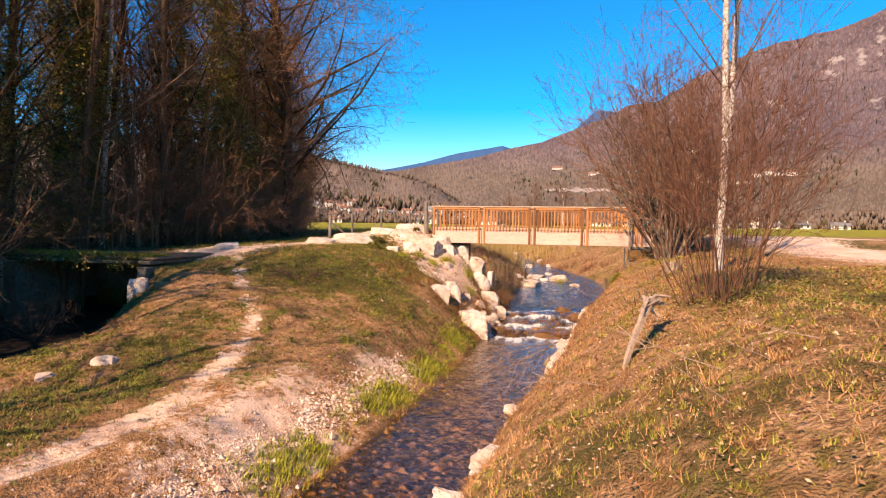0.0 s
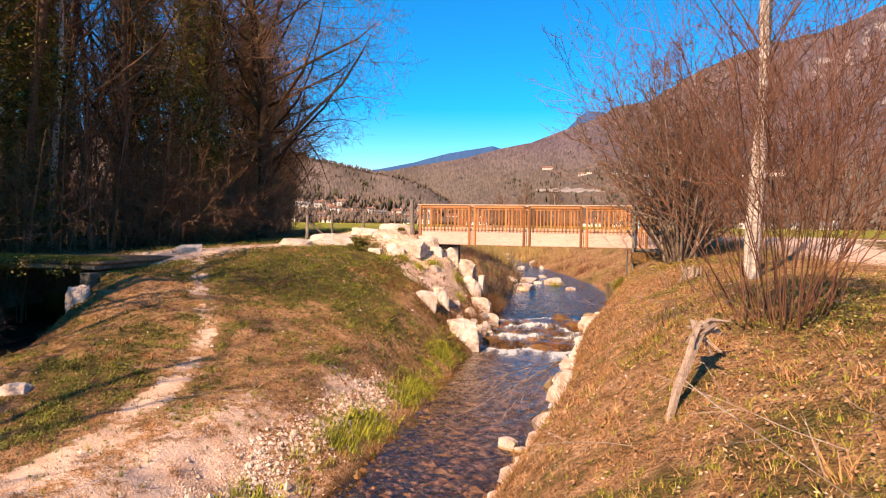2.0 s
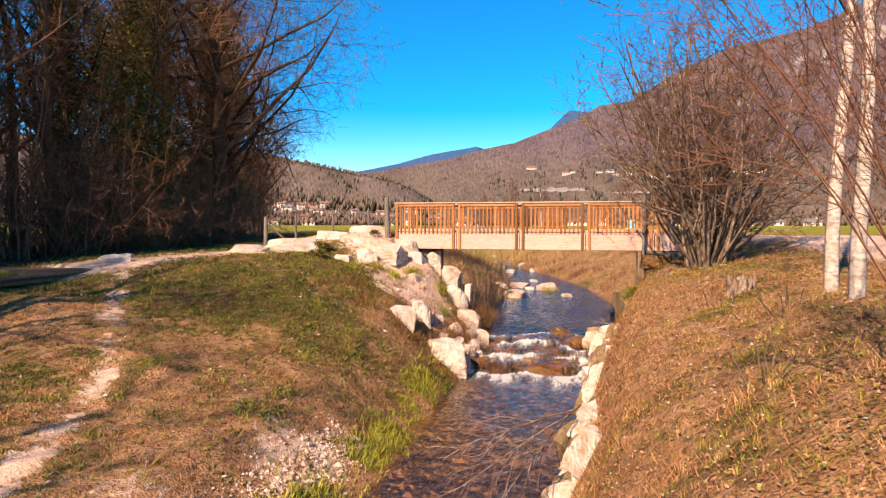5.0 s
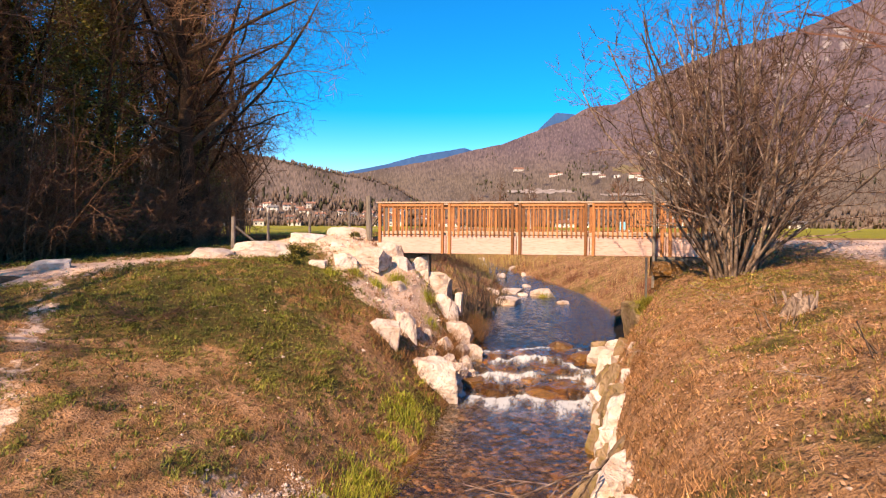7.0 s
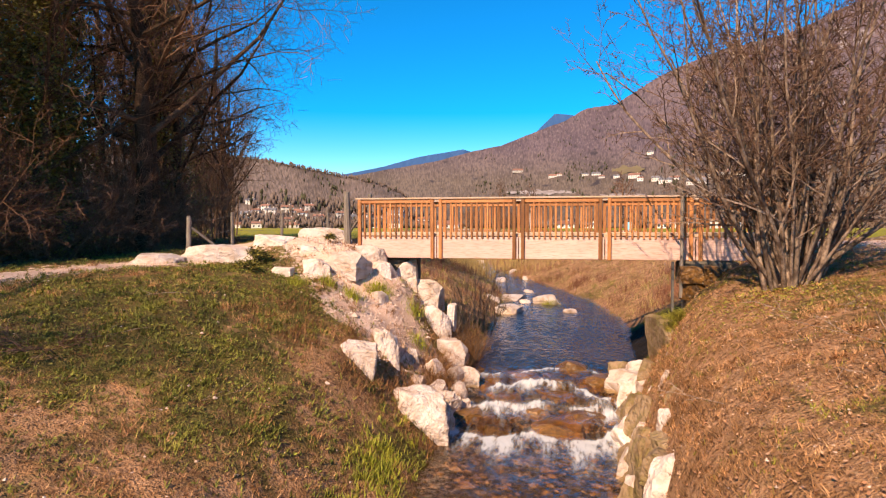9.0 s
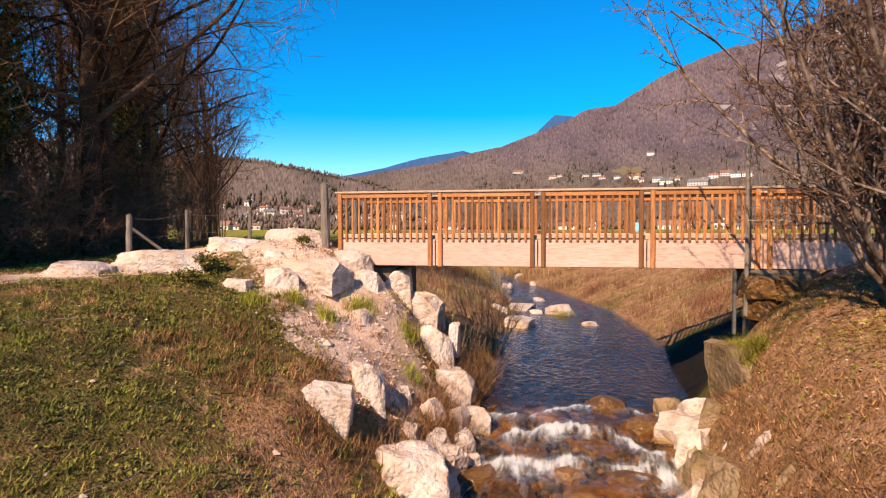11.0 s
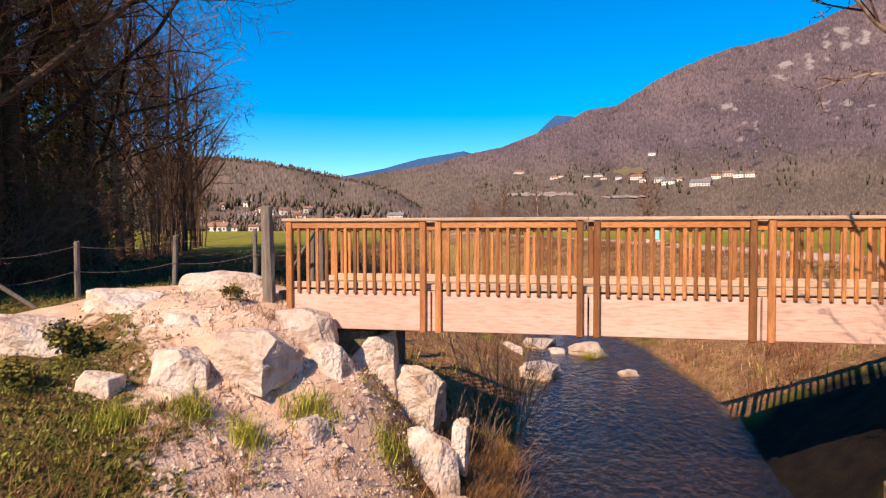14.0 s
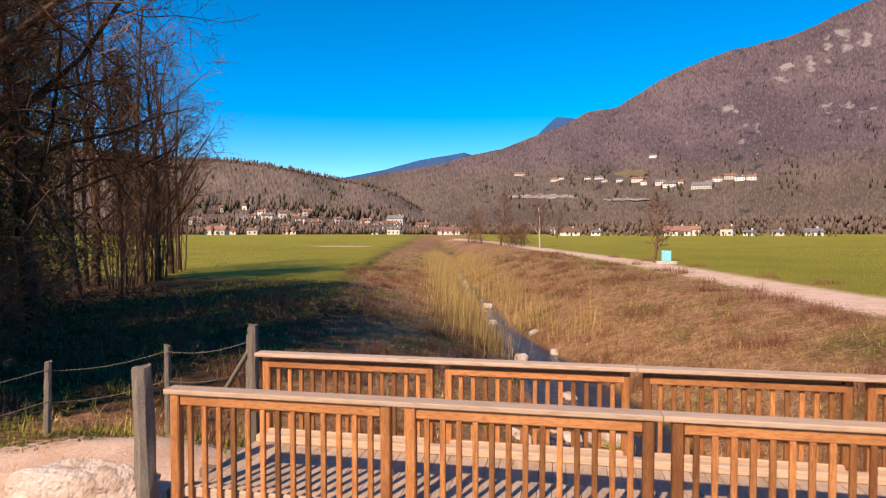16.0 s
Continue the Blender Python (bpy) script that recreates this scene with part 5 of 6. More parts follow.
rings = [[bm.verts.new((rad * (1 + 0.30 * math.sin(3 * t + 0.6) * (1 - k * 0.2) + 0.16 * math.sin(7 * t + k)) * math.cos(t), rad * (1 + 0.26 * math.sin(3 * t + 0.6) + 0.14 * math.sin(8 * t)) * math.sin(t), hz + (0.07 * math.sin(4 * t + 1) if k == 3 else 0)))
          for t in (6.2832 * j / 26 for j in range(26))] for k, (rad, hz) in enumerate(((0.40, -0.12), (0.31, 0.07), (0.26, 0.20), (0.235, 0.33), (0.10, 0.27)))]
for a, b in zip(rings, rings[1:]):
    for j in range(26):
        bm.faces.new((a[j], a[(j + 1) % 26], b[(j + 1) % 26], b[j]))
bm.faces.new(rings[-1])
part("trunk", bm, BARK_HAZEL, stub)
stub.scale = (0.62, 0.62, 0.7)
for k in range(5):
    V, F = [], []
    q = random.Random(80 + k)
    a = Vector((0.26 * math.cos(k * 1.3), 0.26 * math.sin(k * 1.3), 0.02))
    tube(V, F, [a, a * 1.25 + Vector((0, 0, 0.16)), a * 1.45 + Vector((q.uniform(-0.06, 0.06), q.uniform(-0.06, 0.06), q.uniform(0.3, 0.5)))], [0.045, 0.035, 0.028])
    part_mesh("shoot", mesh_of("shoot", V, F, DRIFTWOOD), None, stub, "short cut shoot")
OSIER = dict(levels=2, crook=0.05, lift=(0.02, 0.02), kids=(7, 4), bare=(0.25, 0.2), angle=(12, 35), ratio=(0.25, 0.45), thin=0.004, twig=0.0)
osier = plant("osier_bush", 81, fan(rnd, 16, (0.05, 0.6), 1.9, 0.011, 0.4), OSIER, BARK_HAZEL, two_tone("osier_twig", (0.25, 0.15, 0.06), (0.17, 0.10, 0.045), (0.33, 0.22, 0.08), 1.0, 9.0, 0.8, 0, vary=0.15),
              (0.1, 33.4, -0.4), "bushy brown osier by the water", "shrub", "osiers by the stream")
for x, y, s in ((0.35, 35.0, 0.95), (-0.2, 31.2, 0.7), (0.45, 30.2, 0.62), (0.3, 36.8, 0.8)):
    copy_thing(osier, pose(x, y, ground_at(x, y) - 0.05, 0, 0, x * 500)).scale = (s, s, s)

# ---------------------------------------------------------------- grass, leaves and pebbles
rs = np.random.RandomState(3)


def cover_at(x, y):
    """The cover of the ground at places: green, soil, field, bed."""
    i = np.clip(np.searchsorted(YS, y) - 1, 0, len(YS) - 2)
    j = np.clip(np.searchsorted(XS, x) - 1, 0, len(XS) - 2)
    k = i * w + j
    return green[k], soil[k], field[k], bed[k]


def scatter(count, x0, x1, y0, y1, chance):
    x, y = rs.uniform(x0, x1, count), rs.uniform(y0, y1, count)
    g, s, f, b = cover_at(x, y)
    keep = rs.random_sample(count) < np.clip(chance(x, y, g, s, f), 0, 1) * ((b < 0.05) | ((x < -4) & (y > 23.4)))
    x, y = x[keep], y[keep]
    return x, y, ground(x, y)


def blades(name, x, y, z, per, height, width, lean, mat, label, flat=0.0):
    """Tufts of bent three-cornered blades, joined."""
    n_ = len(x) * per
    X, Y, Z = (np.repeat(q, per) for q in (x, y, z))
    t, l_ = rs.uniform(0, 6.283, n_), rs.uniform(0.2, 1, n_) * lean
    h = height * rs.uniform(0.45, 1.25, n_) * np.repeat(rs.uniform(0.6, 1.35, len(x)), per)
    ox, oy = rs.normal(0, 0.35 * height, n_), rs.normal(0, 0.35 * height, n_)
    wx, wy = -np.sin(t) * width, np.cos(t) * width
    bx, by = X + ox, Y + oy
    lo, hi = Z - 0.02, Z + h
    tx, ty = bx + np.cos(t) * h * l_, by + np.sin(t) * h * l_
    v = np.empty((n_, 3, 3))
    v[:, 0] = np.stack([bx - wx, by - wy, lo], 1)
    v[:, 1] = np.stack([bx + wx, by + wy, lo], 1)
    v[:, 2] = np.stack([tx, ty, hi], 1)
    me = mesh_of(name, v.reshape(-1, 3).tolist(), np.arange(n_ * 3).reshape(-1, 3).tolist(), mat)
    return tagged(new(name, me), label, "grass", kind="stuff")


def flakes(name, x, y, z, size, mat, label, category):
    """Small curled leaves lying about, joined."""
    n_ = len(x)
    t = rs.uniform(0, 6.283, n_)
    s = size * rs.uniform(0.5, 1.4, n_)
    ax, ay, az = np.cos(t) * s, np.sin(t) * s, rs.uniform(-0.5, 0.5, n_) * s
    bx, by, bz = -np.sin(t) * s * 0.6, np.cos(t) * s * 0.6, rs.uniform(-0.4, 0.4, n_) * s
    c = np.stack([x, y, z + 0.03 + rs.uniform(0, 0.03, n_)], 1)
    a, b = np.stack([ax, ay, az], 1), np.stack([bx, by, bz], 1)
    v = np.stack([c - a, c + b, c + a, c - b], 1)
    me = mesh_of(name, v.reshape(-1, 3).tolist(), np.arange(n_ * 4).reshape(-1, 4).tolist(), mat)
    return tagged(new(name, me), label, category, kind="stuff")


clumpy = lambda x, y, k: np.clip(0.45 + 1.6 * bumps(x, y, 1.6, 1.0, k) + 0.9 * bumps(x, y, 4.5, 1.0, k + 1), 0, 1)
near_band = lambda x, y: np.clip(1.25 - np.hypot((x - 1) / 13, (y - 17) / 21), 0.25, 1)
dry_at = scatter(135000, -13, 11, 3, 37, lambda x, y, g, s, f: near_band(x, y) * np.where(x > 2, 0.8, 0.75 - 0.5 * g) * (1 - 0.8 * s) * (0.25 + 0.75 * clumpy(x, y, 41)))
blades("dry_grass", *dry_at, 6, 0.055, 0.005, 2.8, GRASS_DRY, "short matted straw-coloured grass on the banks")
brown_at = scatter(105000, -13, 11, 3, 37, lambda x, y, g, s, f: 0.8 * near_band(x, y) * (1 - 0.75 * s) * clumpy(x, y, 45))
blades("withered_grass", *brown_at, 5, 0.06, 0.005, 2.2, GRASS_BROWN, "withered brown grass and stalks on the banks")
green_at = scatter(190000, -13, 2, 3, 37, lambda x, y, g, s, f: near_band(x, y) * (0.1 + 0.95 * g) * (1 - s) * (0.1 + 0.9 * clumpy(x, y, 49)))
blades("green_grass", *green_at, 5, 0.065, 0.011, 1.9, GRASS_GREEN, "short green grass and weeds on the bank")
olive_at = scatter(110000, 2, 14, 3, 37, lambda x, y, g, s, f: near_band(x, y) * (0.08 + 0.8 * g + 0.3 * (y > 24) * (y < 31) + 0.4 * (x > 5.2) * (y < 20)) * (1 - s) * (0.2 + 0.8 * clumpy(x, y, 53)))
blades("olive_grass", *olive_at, 6, 0.045, 0.005, 2.0, GRASS_OLIVE, "yellowish green grass on the sunny bank")
clump = scatter(260, -9, 9, 5, 31, lambda x, y, g, s, f: 0.8 * (1 - 0.8 * s))
cx = np.concatenate([rs.normal(a, 0.07, 14) for a in clump[0]])
cy = np.concatenate([rs.normal(a, 0.07, 14) for a in clump[1]])
blades("grass_clumps", cx, cy, ground(cx, cy), 5, 0.11, 0.006, 2.2, GRASS_DRY, "taller tufts of dry grass")
rock_grass = scatter(6500, -3.6, 0.7, 24.3, 31, lambda x, y, g, s, f: 0.75 * clumpy(x, y, 61) * (1 - 0.6 * s))
blades("bank_stalks", *rock_grass, 5, 0.15, 0.006, 1.5, GRASS_BROWN, "dry stalks between the stones")
slab_x, slab_y = rs.uniform(-15.4, -9.5, 5000), rs.uniform(19.5, 20.6, 5000)
blades("verge_grass", slab_x, slab_y, np.full(5000, 1.5), 5, 0.12, 0.007, 1.2, GRASS_GREEN, "rough grass on the culvert's edge")
ledge_x, ledge_y = rs.uniform(5.28, 5.62, 900), rs.uniform(27.6, 29.0, 900)
blades("ledge_grass", ledge_x, ledge_y, np.maximum(ground(ledge_x, ledge_y), 0.46), 7, 0.17, 0.006, 2.2, GRASS_OLIVE, "yellowish grass hanging over a mossy stone slab")
le_n = lambda y: np.interp(y, Y_EDGE, L_EDGE)
wall_top = scatter(16000, 2.4, 6, 8, 30, lambda x, y, g, s, f: np.exp(-((x - np.interp(y, Y_EDGE, R_EDGE) - 0.75) / 0.22) ** 2) * (0.2 + 0.8 * clumpy(x, y, 65)))
blades("overhanging_grass", *wall_top, 8, 0.10, 0.005, 2.8, GRASS_BROWN, "dry grass hanging over the bank wall")
lush = scatter(15000, -2, 1, 9, 26, lambda x, y, g, s, f: np.exp(-((le_n(y) - x - 0.55) / 0.32) ** 2) * np.clip((y - 10) / 2, 0, 1) * (0.15 + 0.85 * (np.sin(y * 1.7) + 0.6 * np.sin(y * 4.1 + 1) > -0.2)))
blades("lush_grass", *lush, 7, 0.13, 0.009, 1.4, GRASS_LUSH, "lush green grass hanging over the water's edge")
tuft = [(-2.75, 27.8), (-1.75, 29.0), (-1.9, 28.8), (-3.3, 27.2), (-0.95, 29.4), (-2.2, 28.0), (2.3, 43.0), (2.5, 43.1), (-0.6, 28.5)]
tx = np.concatenate([rs.normal(a, 0.10, 60) for a, b in tuft])
ty = np.concatenate([rs.normal(b, 0.10, 60) for a, b in tuft])
blades("grass_tufts", tx, ty, np.maximum(ground(tx, ty), water_level(ty)), 5, 0.22, 0.006, 1.3, GRASS_LUSH, "bright green grass tufts among the stones")
herb = [(-5.0, 28.4), (-3.6, 30.2), (-4.6, 27.2)]
for k, (a, b) in enumerate(herb):
    V, F = [], []
    q = random.Random(k)
    for _ in range(26):
        t, rr = q.uniform(0, 6.28), q.random() ** 0.5
        leaf_cloud(q, V, F, Vector((0.42 * rr * math.cos(t), 0.3 * rr * math.sin(t), 0.16 + 0.2 * (1 - rr * rr))), (0.06, 0.06, 0.06), 26, 0.035)
    sh = thing("low_shrub", (a, b, ground_at(a, b)), "low dark green evergreen shrub among the rocks", "shrub", "evergreen shrubs")
    part_mesh("foliage", mesh_of("foliage", V, F, IVY), None, sh)
    sh.scale = ((1.0, 1.0, 1.0), (0.55, 0.6, 0.6), (0.8, 0.8, 0.7))[k]
bram = scatter(9000, -1.2, 1.0, 25.5, 33, lambda x, y, g, s, f: np.exp(-((le_n(y) - x - 0.5) / 0.4) ** 2) * (0.3 + 0.7 * (np.sin(y * 2.3) > 0)))
blades("dry_brambles", *bram, 5, 0.36, 0.006, 1.8, GRASS_BROWN, "dry brown brambles hanging over the bank")
leaves_at = scatter(52000, 3, 12, 3, 31, lambda x, y, g, s, f: np.where(x > 3, 0.8, 0.1) * np.clip(1.1 - 0.6 * g, 0, 1))
flakes("fallen_leaves", *leaves_at, 0.018, LEAF_DRY, "brown fallen leaves on the bank", "leaves")
# Leaf litter in a darkened brown, with the trees' shade in its colour.
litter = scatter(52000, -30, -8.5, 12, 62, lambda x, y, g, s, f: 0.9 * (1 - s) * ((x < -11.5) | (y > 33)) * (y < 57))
flakes("leaf_litter", *litter, 0.07, two_tone("shaded_leaf_litter", (0.10, 0.052, 0.027), (0.055, 0.03, 0.017), (0.19, 0.11, 0.06), 1.0, 5.0, 0.8, 0, island=0.5), "brown leaf litter on the wood's floor", "leaves")
weeds = scatter(110000, -12, 1, 6, 31, lambda x, y, g, s, f: 0.8 * g * (1 - s) * clumpy(x, y, 57))
flakes("broad_leaf_weeds", *weeds, 0.024, GRASS_GREEN, "flat broad-leaved weeds in the turf", "weeds")

gx_, gy_ = rs.normal(7.2, 1.1, 4200), rs.normal(12.2, 1.2, 4200)
flakes("shrub_foot_weeds", gx_, gy_, ground(gx_, gy_) + 0.02, 0.017, GRASS_GREEN, "olive green creeping weeds round the shrub", "weeds")
gx_, gy_ = rs.normal(6.6, 0.6, 1300), rs.normal(25.6, 0.7, 1300)
flakes("hazel_foot_weeds", gx_, gy_, ground(gx_, gy_) + 0.03, 0.022, GRASS_OLIVE, "yellow-green weeds round the hazel", "weeds")


def pebbles(name, x, y, z, size, mat, label):
    """Angular six-cornered pebbles, joined."""
    n_ = len(x)
    s = size * rs.lognormal(0, 0.5, n_)
    base = np.array([(1, 0, 0), (0, 1, 0), (-1, 0, 0), (0, -1, 0), (0, 0, 0.75), (0, 0, -0.5)])
    v = base[None] * s[:, None, None] * rs.uniform(0.6, 1.3, (n_, 6, 3))
    t = rs.uniform(0, 6.283, n_)
    c, q = np.cos(t)[:, None], np.sin(t)[:, None]
    v = np.stack([v[:, :, 0] * c - v[:, :, 1] * q + x[:, None], v[:, :, 0] * q + v[:, :, 1] * c + y[:, None], v[:, :, 2] + z[:, None]], 2)
    tri = np.array([(0, 1, 4), (1, 2, 4), (2, 3, 4), (3, 0, 4), (1, 0, 5), (2, 1, 5), (3, 2, 5), (0, 3, 5)])
    f = (tri[None] + 6 * np.arange(n_)[:, None, None]).reshape(-1, 3)
    me = mesh_of(name, v.reshape(-1, 3).tolist(), f.tolist(), mat)
    return tagged(new(name, me), label, "pebbles", kind="stuff")


peb = scatter(24000, -8, 3, 5, 33, lambda x, y, g, s, f: (0.28 * s + 0.03) * (y < 25))
pebbles("pebbles", *peb, 0.02, STONE_CHIP, "pale chips of stone on the bare soil")
chalk = scatter(22000, -2.2, 0.6, 9, 19, lambda x, y, g, s, f: np.exp(-((le_n(y) - x - 0.95) / 0.35) ** 2))
pebbles("bank_stones", *chalk, 0.02, STONE_CHIP, "pale stony scree on the cut bank")
rub = scatter(26000, -5.0, 0.3, 25.0, 31.0, lambda x, y, g, s, f: (0.008 + 0.5 * s) * clumpy(x, y, 71))
pebbles("rubble", *rub, 0.021, STONE_CHIP, "broken pale rubble between the blocks")
right_p = scatter(6000, 3.5, 8, 6, 30, lambda x, y, g, s, f: 0.5)
pebbles("loose_stones", *right_p, 0.009, STONE_CHIP, "small loose stones on the bank")
bx_, by_ = rs.uniform(-0.2, 5.2, 7500), rs.uniform(7, 30, 7500)
inside = (bx_ > np.interp(by_, Y_EDGE, L_EDGE)) & (bx_ < np.interp(by_, Y_EDGE, R_EDGE))
pebbles("bed_stones", bx_[inside], by_[inside], ground(bx_[inside], by_[inside]), 0.05, STONE_WET_SHADED, "brown stones on the stream bed")

# upstream: osier shoots and tall dry grass along the channel
up_l = scatter(44000, -40, 6, 36, 140, lambda x, y, g, s, f: (np.exp(-((le_n(y) - x - 1.0) / 1.7) ** 2) + 0.4 * np.exp(-((x - np.interp(y, Y_EDGE, R_EDGE) - 1.7) / 0.9) ** 2) * np.clip((y - 52) / 6, 0, 1)) * np.clip((y - 50) / 6, 0, 1))
blades("osier_shoots", *up_l, 7, 1.25, 0.013, 0.3, two_tone("yellow_shoot", (0.42, 0.285, 0.095), (0.30, 0.19, 0.07), (0.50, 0.36, 0.13), 0.3, 3.0, 0.8, 0, island=0.35), "upright yellow osier shoots along the stream")
re_n = lambda y: np.interp(y, Y_EDGE, R_EDGE)
up_r = scatter(60000, -40, 18, 33, 140, lambda x, y, g, s, f: np.where(x > re_n(y), np.exp(-((x - re_n(y) - 2) / 5.5) ** 2), 0.5 * np.exp(-((le_n(y) - x - 3) / 4) ** 2)))
blades("tall_dry_grass", *up_r, 5, 0.22, 0.010, 1.3, two_tone("tall_straw", (0.40, 0.28, 0.11), (0.29, 0.20, 0.075), (0.52, 0.37, 0.16), 0.25, 3.0, 0.8, 0, island=0.5), "tall dry grass on the banks upstream")
up_g = scatter(30000, -20, 18, 33, 120, lambda x, y, g, s, f: 1.2 * g * (1 - f) * (1 - s))
blades("bank_grass", *up_g, 5, 0.20, 0.012, 1.0, GRASS_GREEN, "olive green grass on the banks upstream")
scrub = scatter(500, -16, 16, 34, 110, lambda x, y, g, s, f: (1 - f) * (1 - s) * 0.8)
sx = np.concatenate([rs.normal(a, 0.35, 34) for a in scrub[0]])
sy = np.concatenate([rs.normal(a, 0.35, 34) for a in scrub[1]])
blades("scrub", sx, sy, ground(sx, sy), 4, 0.42, 0.010, 0.9, TWIG_RED, "low red-brown scrub scattered over the banks")

# ---------------------------------------------------------------- the valley: houses, trees, far woods


def house(x, y, z, wide, deep, high, turn, roof, wall=None, label="pale plastered village house under a clay roof"):
    h = thing("house", (x, y, z), label, "house", "village houses", turn=turn)
    part("wall", box(-wide / 2, wide / 2, -deep / 2, deep / 2, -1, high, 0), wall or PLASTER, h)
    bm = bmesh.new()
    e, top = 0.6, high + deep * 0.32
    a = [bm.verts.new(q) for q in ((-wide / 2 - e, -deep / 2 - e, high - 0.15), (wide / 2 + e, -deep / 2 - e, high - 0.15), (wide / 2 + e, deep / 2 + e, high - 0.15), (-wide / 2 - e, deep / 2 + e, high - 0.15),
                                   (-wide / 2 - e * 0.4, 0, top), (wide / 2 + e * 0.4, 0, top))]
    for q in ((0, 1, 5, 4), (2, 3, 4, 5), (1, 2, 5), (3, 0, 4), (3, 2, 1, 0)):
        bm.faces.new([a[k] for k in q])
    rf = part("roof", bm, roof, h)
    part("chimney", box(wide * 0.2, wide * 0.2 + 0.7, 0.6, 1.3, high, top + 0.9, 0), wall or PLASTER, rf)
    count = max(2, int(wide / 3.2))
    for s in range(1 if high < 4 else 2):
        for k in range(count):
            cx = -wide / 2 + wide * (k + 0.5) / count
            part("window", box(cx - 0.55, cx + 0.55, -deep / 2 - 0.06, -deep / 2 + 0.05, 0.9 + 2.8 * s, 2.3 + 2.8 * s, 0), PANE, h)
    return h


def on_plain(bearing, r, z=2.3):
    return r * math.sin(radians(bearing)), 30 + r * math.cos(radians(bearing)), z


hr = random.Random(8)
EXTRA = tuple((hr.uniform(-33, -8), hr.uniform(445, 545), hr.uniform(8, 13), hr.choice((3.6, 5.0, 6.0)), hr.choice((ROOF_TILE, ROOF_TILE, ROOF_GREY))) for _ in range(16))
# bearing in degrees, distance, width, storeys high, roof
PLAIN_HOUSES = ((-31.2, 440, 17, 4.5, ROOF_TILE), (-28.2, 450, 9, 4.5, ROOF_TILE), (-26.9, 520, 11, 6, ROOF_GREY), (-25.4, 540, 12, 6, ROOF_TILE), (-25.0, 470, 12, 3.6, ROOF_TILE), (-30.6, 560, 9, 6, ROOF_TILE),
                (-28.6, 575, 10, 6, ROOF_GREY), (-20.6, 520, 8, 6, ROOF_TILE), (-19.6, 500, 10, 6, ROOF_GREY), (-18.0, 520, 12, 5, ROOF_TILE), (-16.2, 500, 22, 5, ROOF_TILE), (-15.3, 530, 18, 8.5, ROOF_GREY),
                (-17.2, 460, 9, 3.6, ROOF_GREY), (-10.4, 450, 18, 3.8, ROOF_TILE), (-11.6, 480, 8, 5, ROOF_TILE), (-22.6, 500, 10, 5, ROOF_TILE), (-23.4, 560, 10, 6, ROOF_TILE), (0.8, 470, 14, 3.6, ROOF_TILE),
                (3.2, 480, 8, 3.2, ROOF_GREY), (10.0, 500, 20, 4, ROOF_TILE), (11.3, 520, 13, 5.5, ROOF_TILE), (14.1, 510, 10, 6, ROOF_TILE), (15.7, 500, 8, 3.2, ROOF_GREY), (17.8, 520, 9, 3.5, ROOF_GREY),
                (-0.6, 520, 9, 5, ROOF_GREY), (20.3, 540, 14, 3.5, ROOF_GREY), (-9.0, 540, 10, 5, ROOF_TILE), (-33.0, 500, 12, 5, ROOF_TILE))
for b_, d_, wd, ht, rf in PLAIN_HOUSES + EXTRA:
    if b_ > 0:
        d_, wd, ht = d_ * 0.72, wd * 0.66, ht * 0.7
    else:
        wd, ht = wd * 0.8, ht * 0.8
    climb = (max(0, d_ - 470) / 530) ** 0.8
    x, y, z = on_plain(b_, d_, max(2.3, hill_on(b_, climb)[2] - 0.5) if b_ < -9 else 2.3)
    house(x, y, z, wd, wd * 0.62 if wd < 15 else 9, ht, -b_ + hr.uniform(-25, 25), rf)
HIGH_HOUSES = ((-0.7, 4.7, 16, ROOF_TILE), (-0.1, 4.85, 9, ROOF_TILE), (2.2, 4.85, 12, ROOF_GREY), (3.2, 4.9, 15, ROOF_GREY), (3.7, 4.65, 10, ROOF_TILE), (6.6, 4.75, 18, ROOF_TILE), (7.1, 4.5, 9, ROOF_TILE), (8.5, 4.5, 14, ROOF_GREY),
               (9.3, 4.3, 17, ROOF_GREY), (10.0, 4.5, 13, ROOF_TILE), (11.9, 4.15, 24, ROOF_GREY), (13.0, 4.8, 12, ROOF_TILE), (14.0, 5.05, 16, ROOF_TILE), (14.8, 4.95, 12, ROOF_GREY), (15.7, 5.0, 12, ROOF_TILE), (-3.9, 5.2, 26, ROOF_TILE),
               (7.8, 6.9, 14, ROOF_GREY), (5.0, 4.7, 10, ROOF_GREY), (12.4, 4.5, 10, ROOF_TILE))
for b_, e_, wd, rf in HIGH_HOUSES:
    x, y, z = mountain_at(b_, e_ * math.cos(radians(b_ + 10.95)))
    house(x, y, z - 1, wd, wd * 0.65, 4.6, -b_ + hr.uniform(-20, 20), rf, label="pale house of the village on the slope")

panel = thing("information_panel", (10.2, 84.5, ground_at(10.2, 84.5)), "pale blue box-like panel on a stone base beside the track", "panel")
part("board", box(-0.42, 0.42, -0.12, 0.12, 0.25, 1.2, 0.03), BLUE_PANEL, panel)
part("base", box(-0.9, 0.9, -0.5, 0.5, -0.2, 0.24, 0.05), STONE, panel)

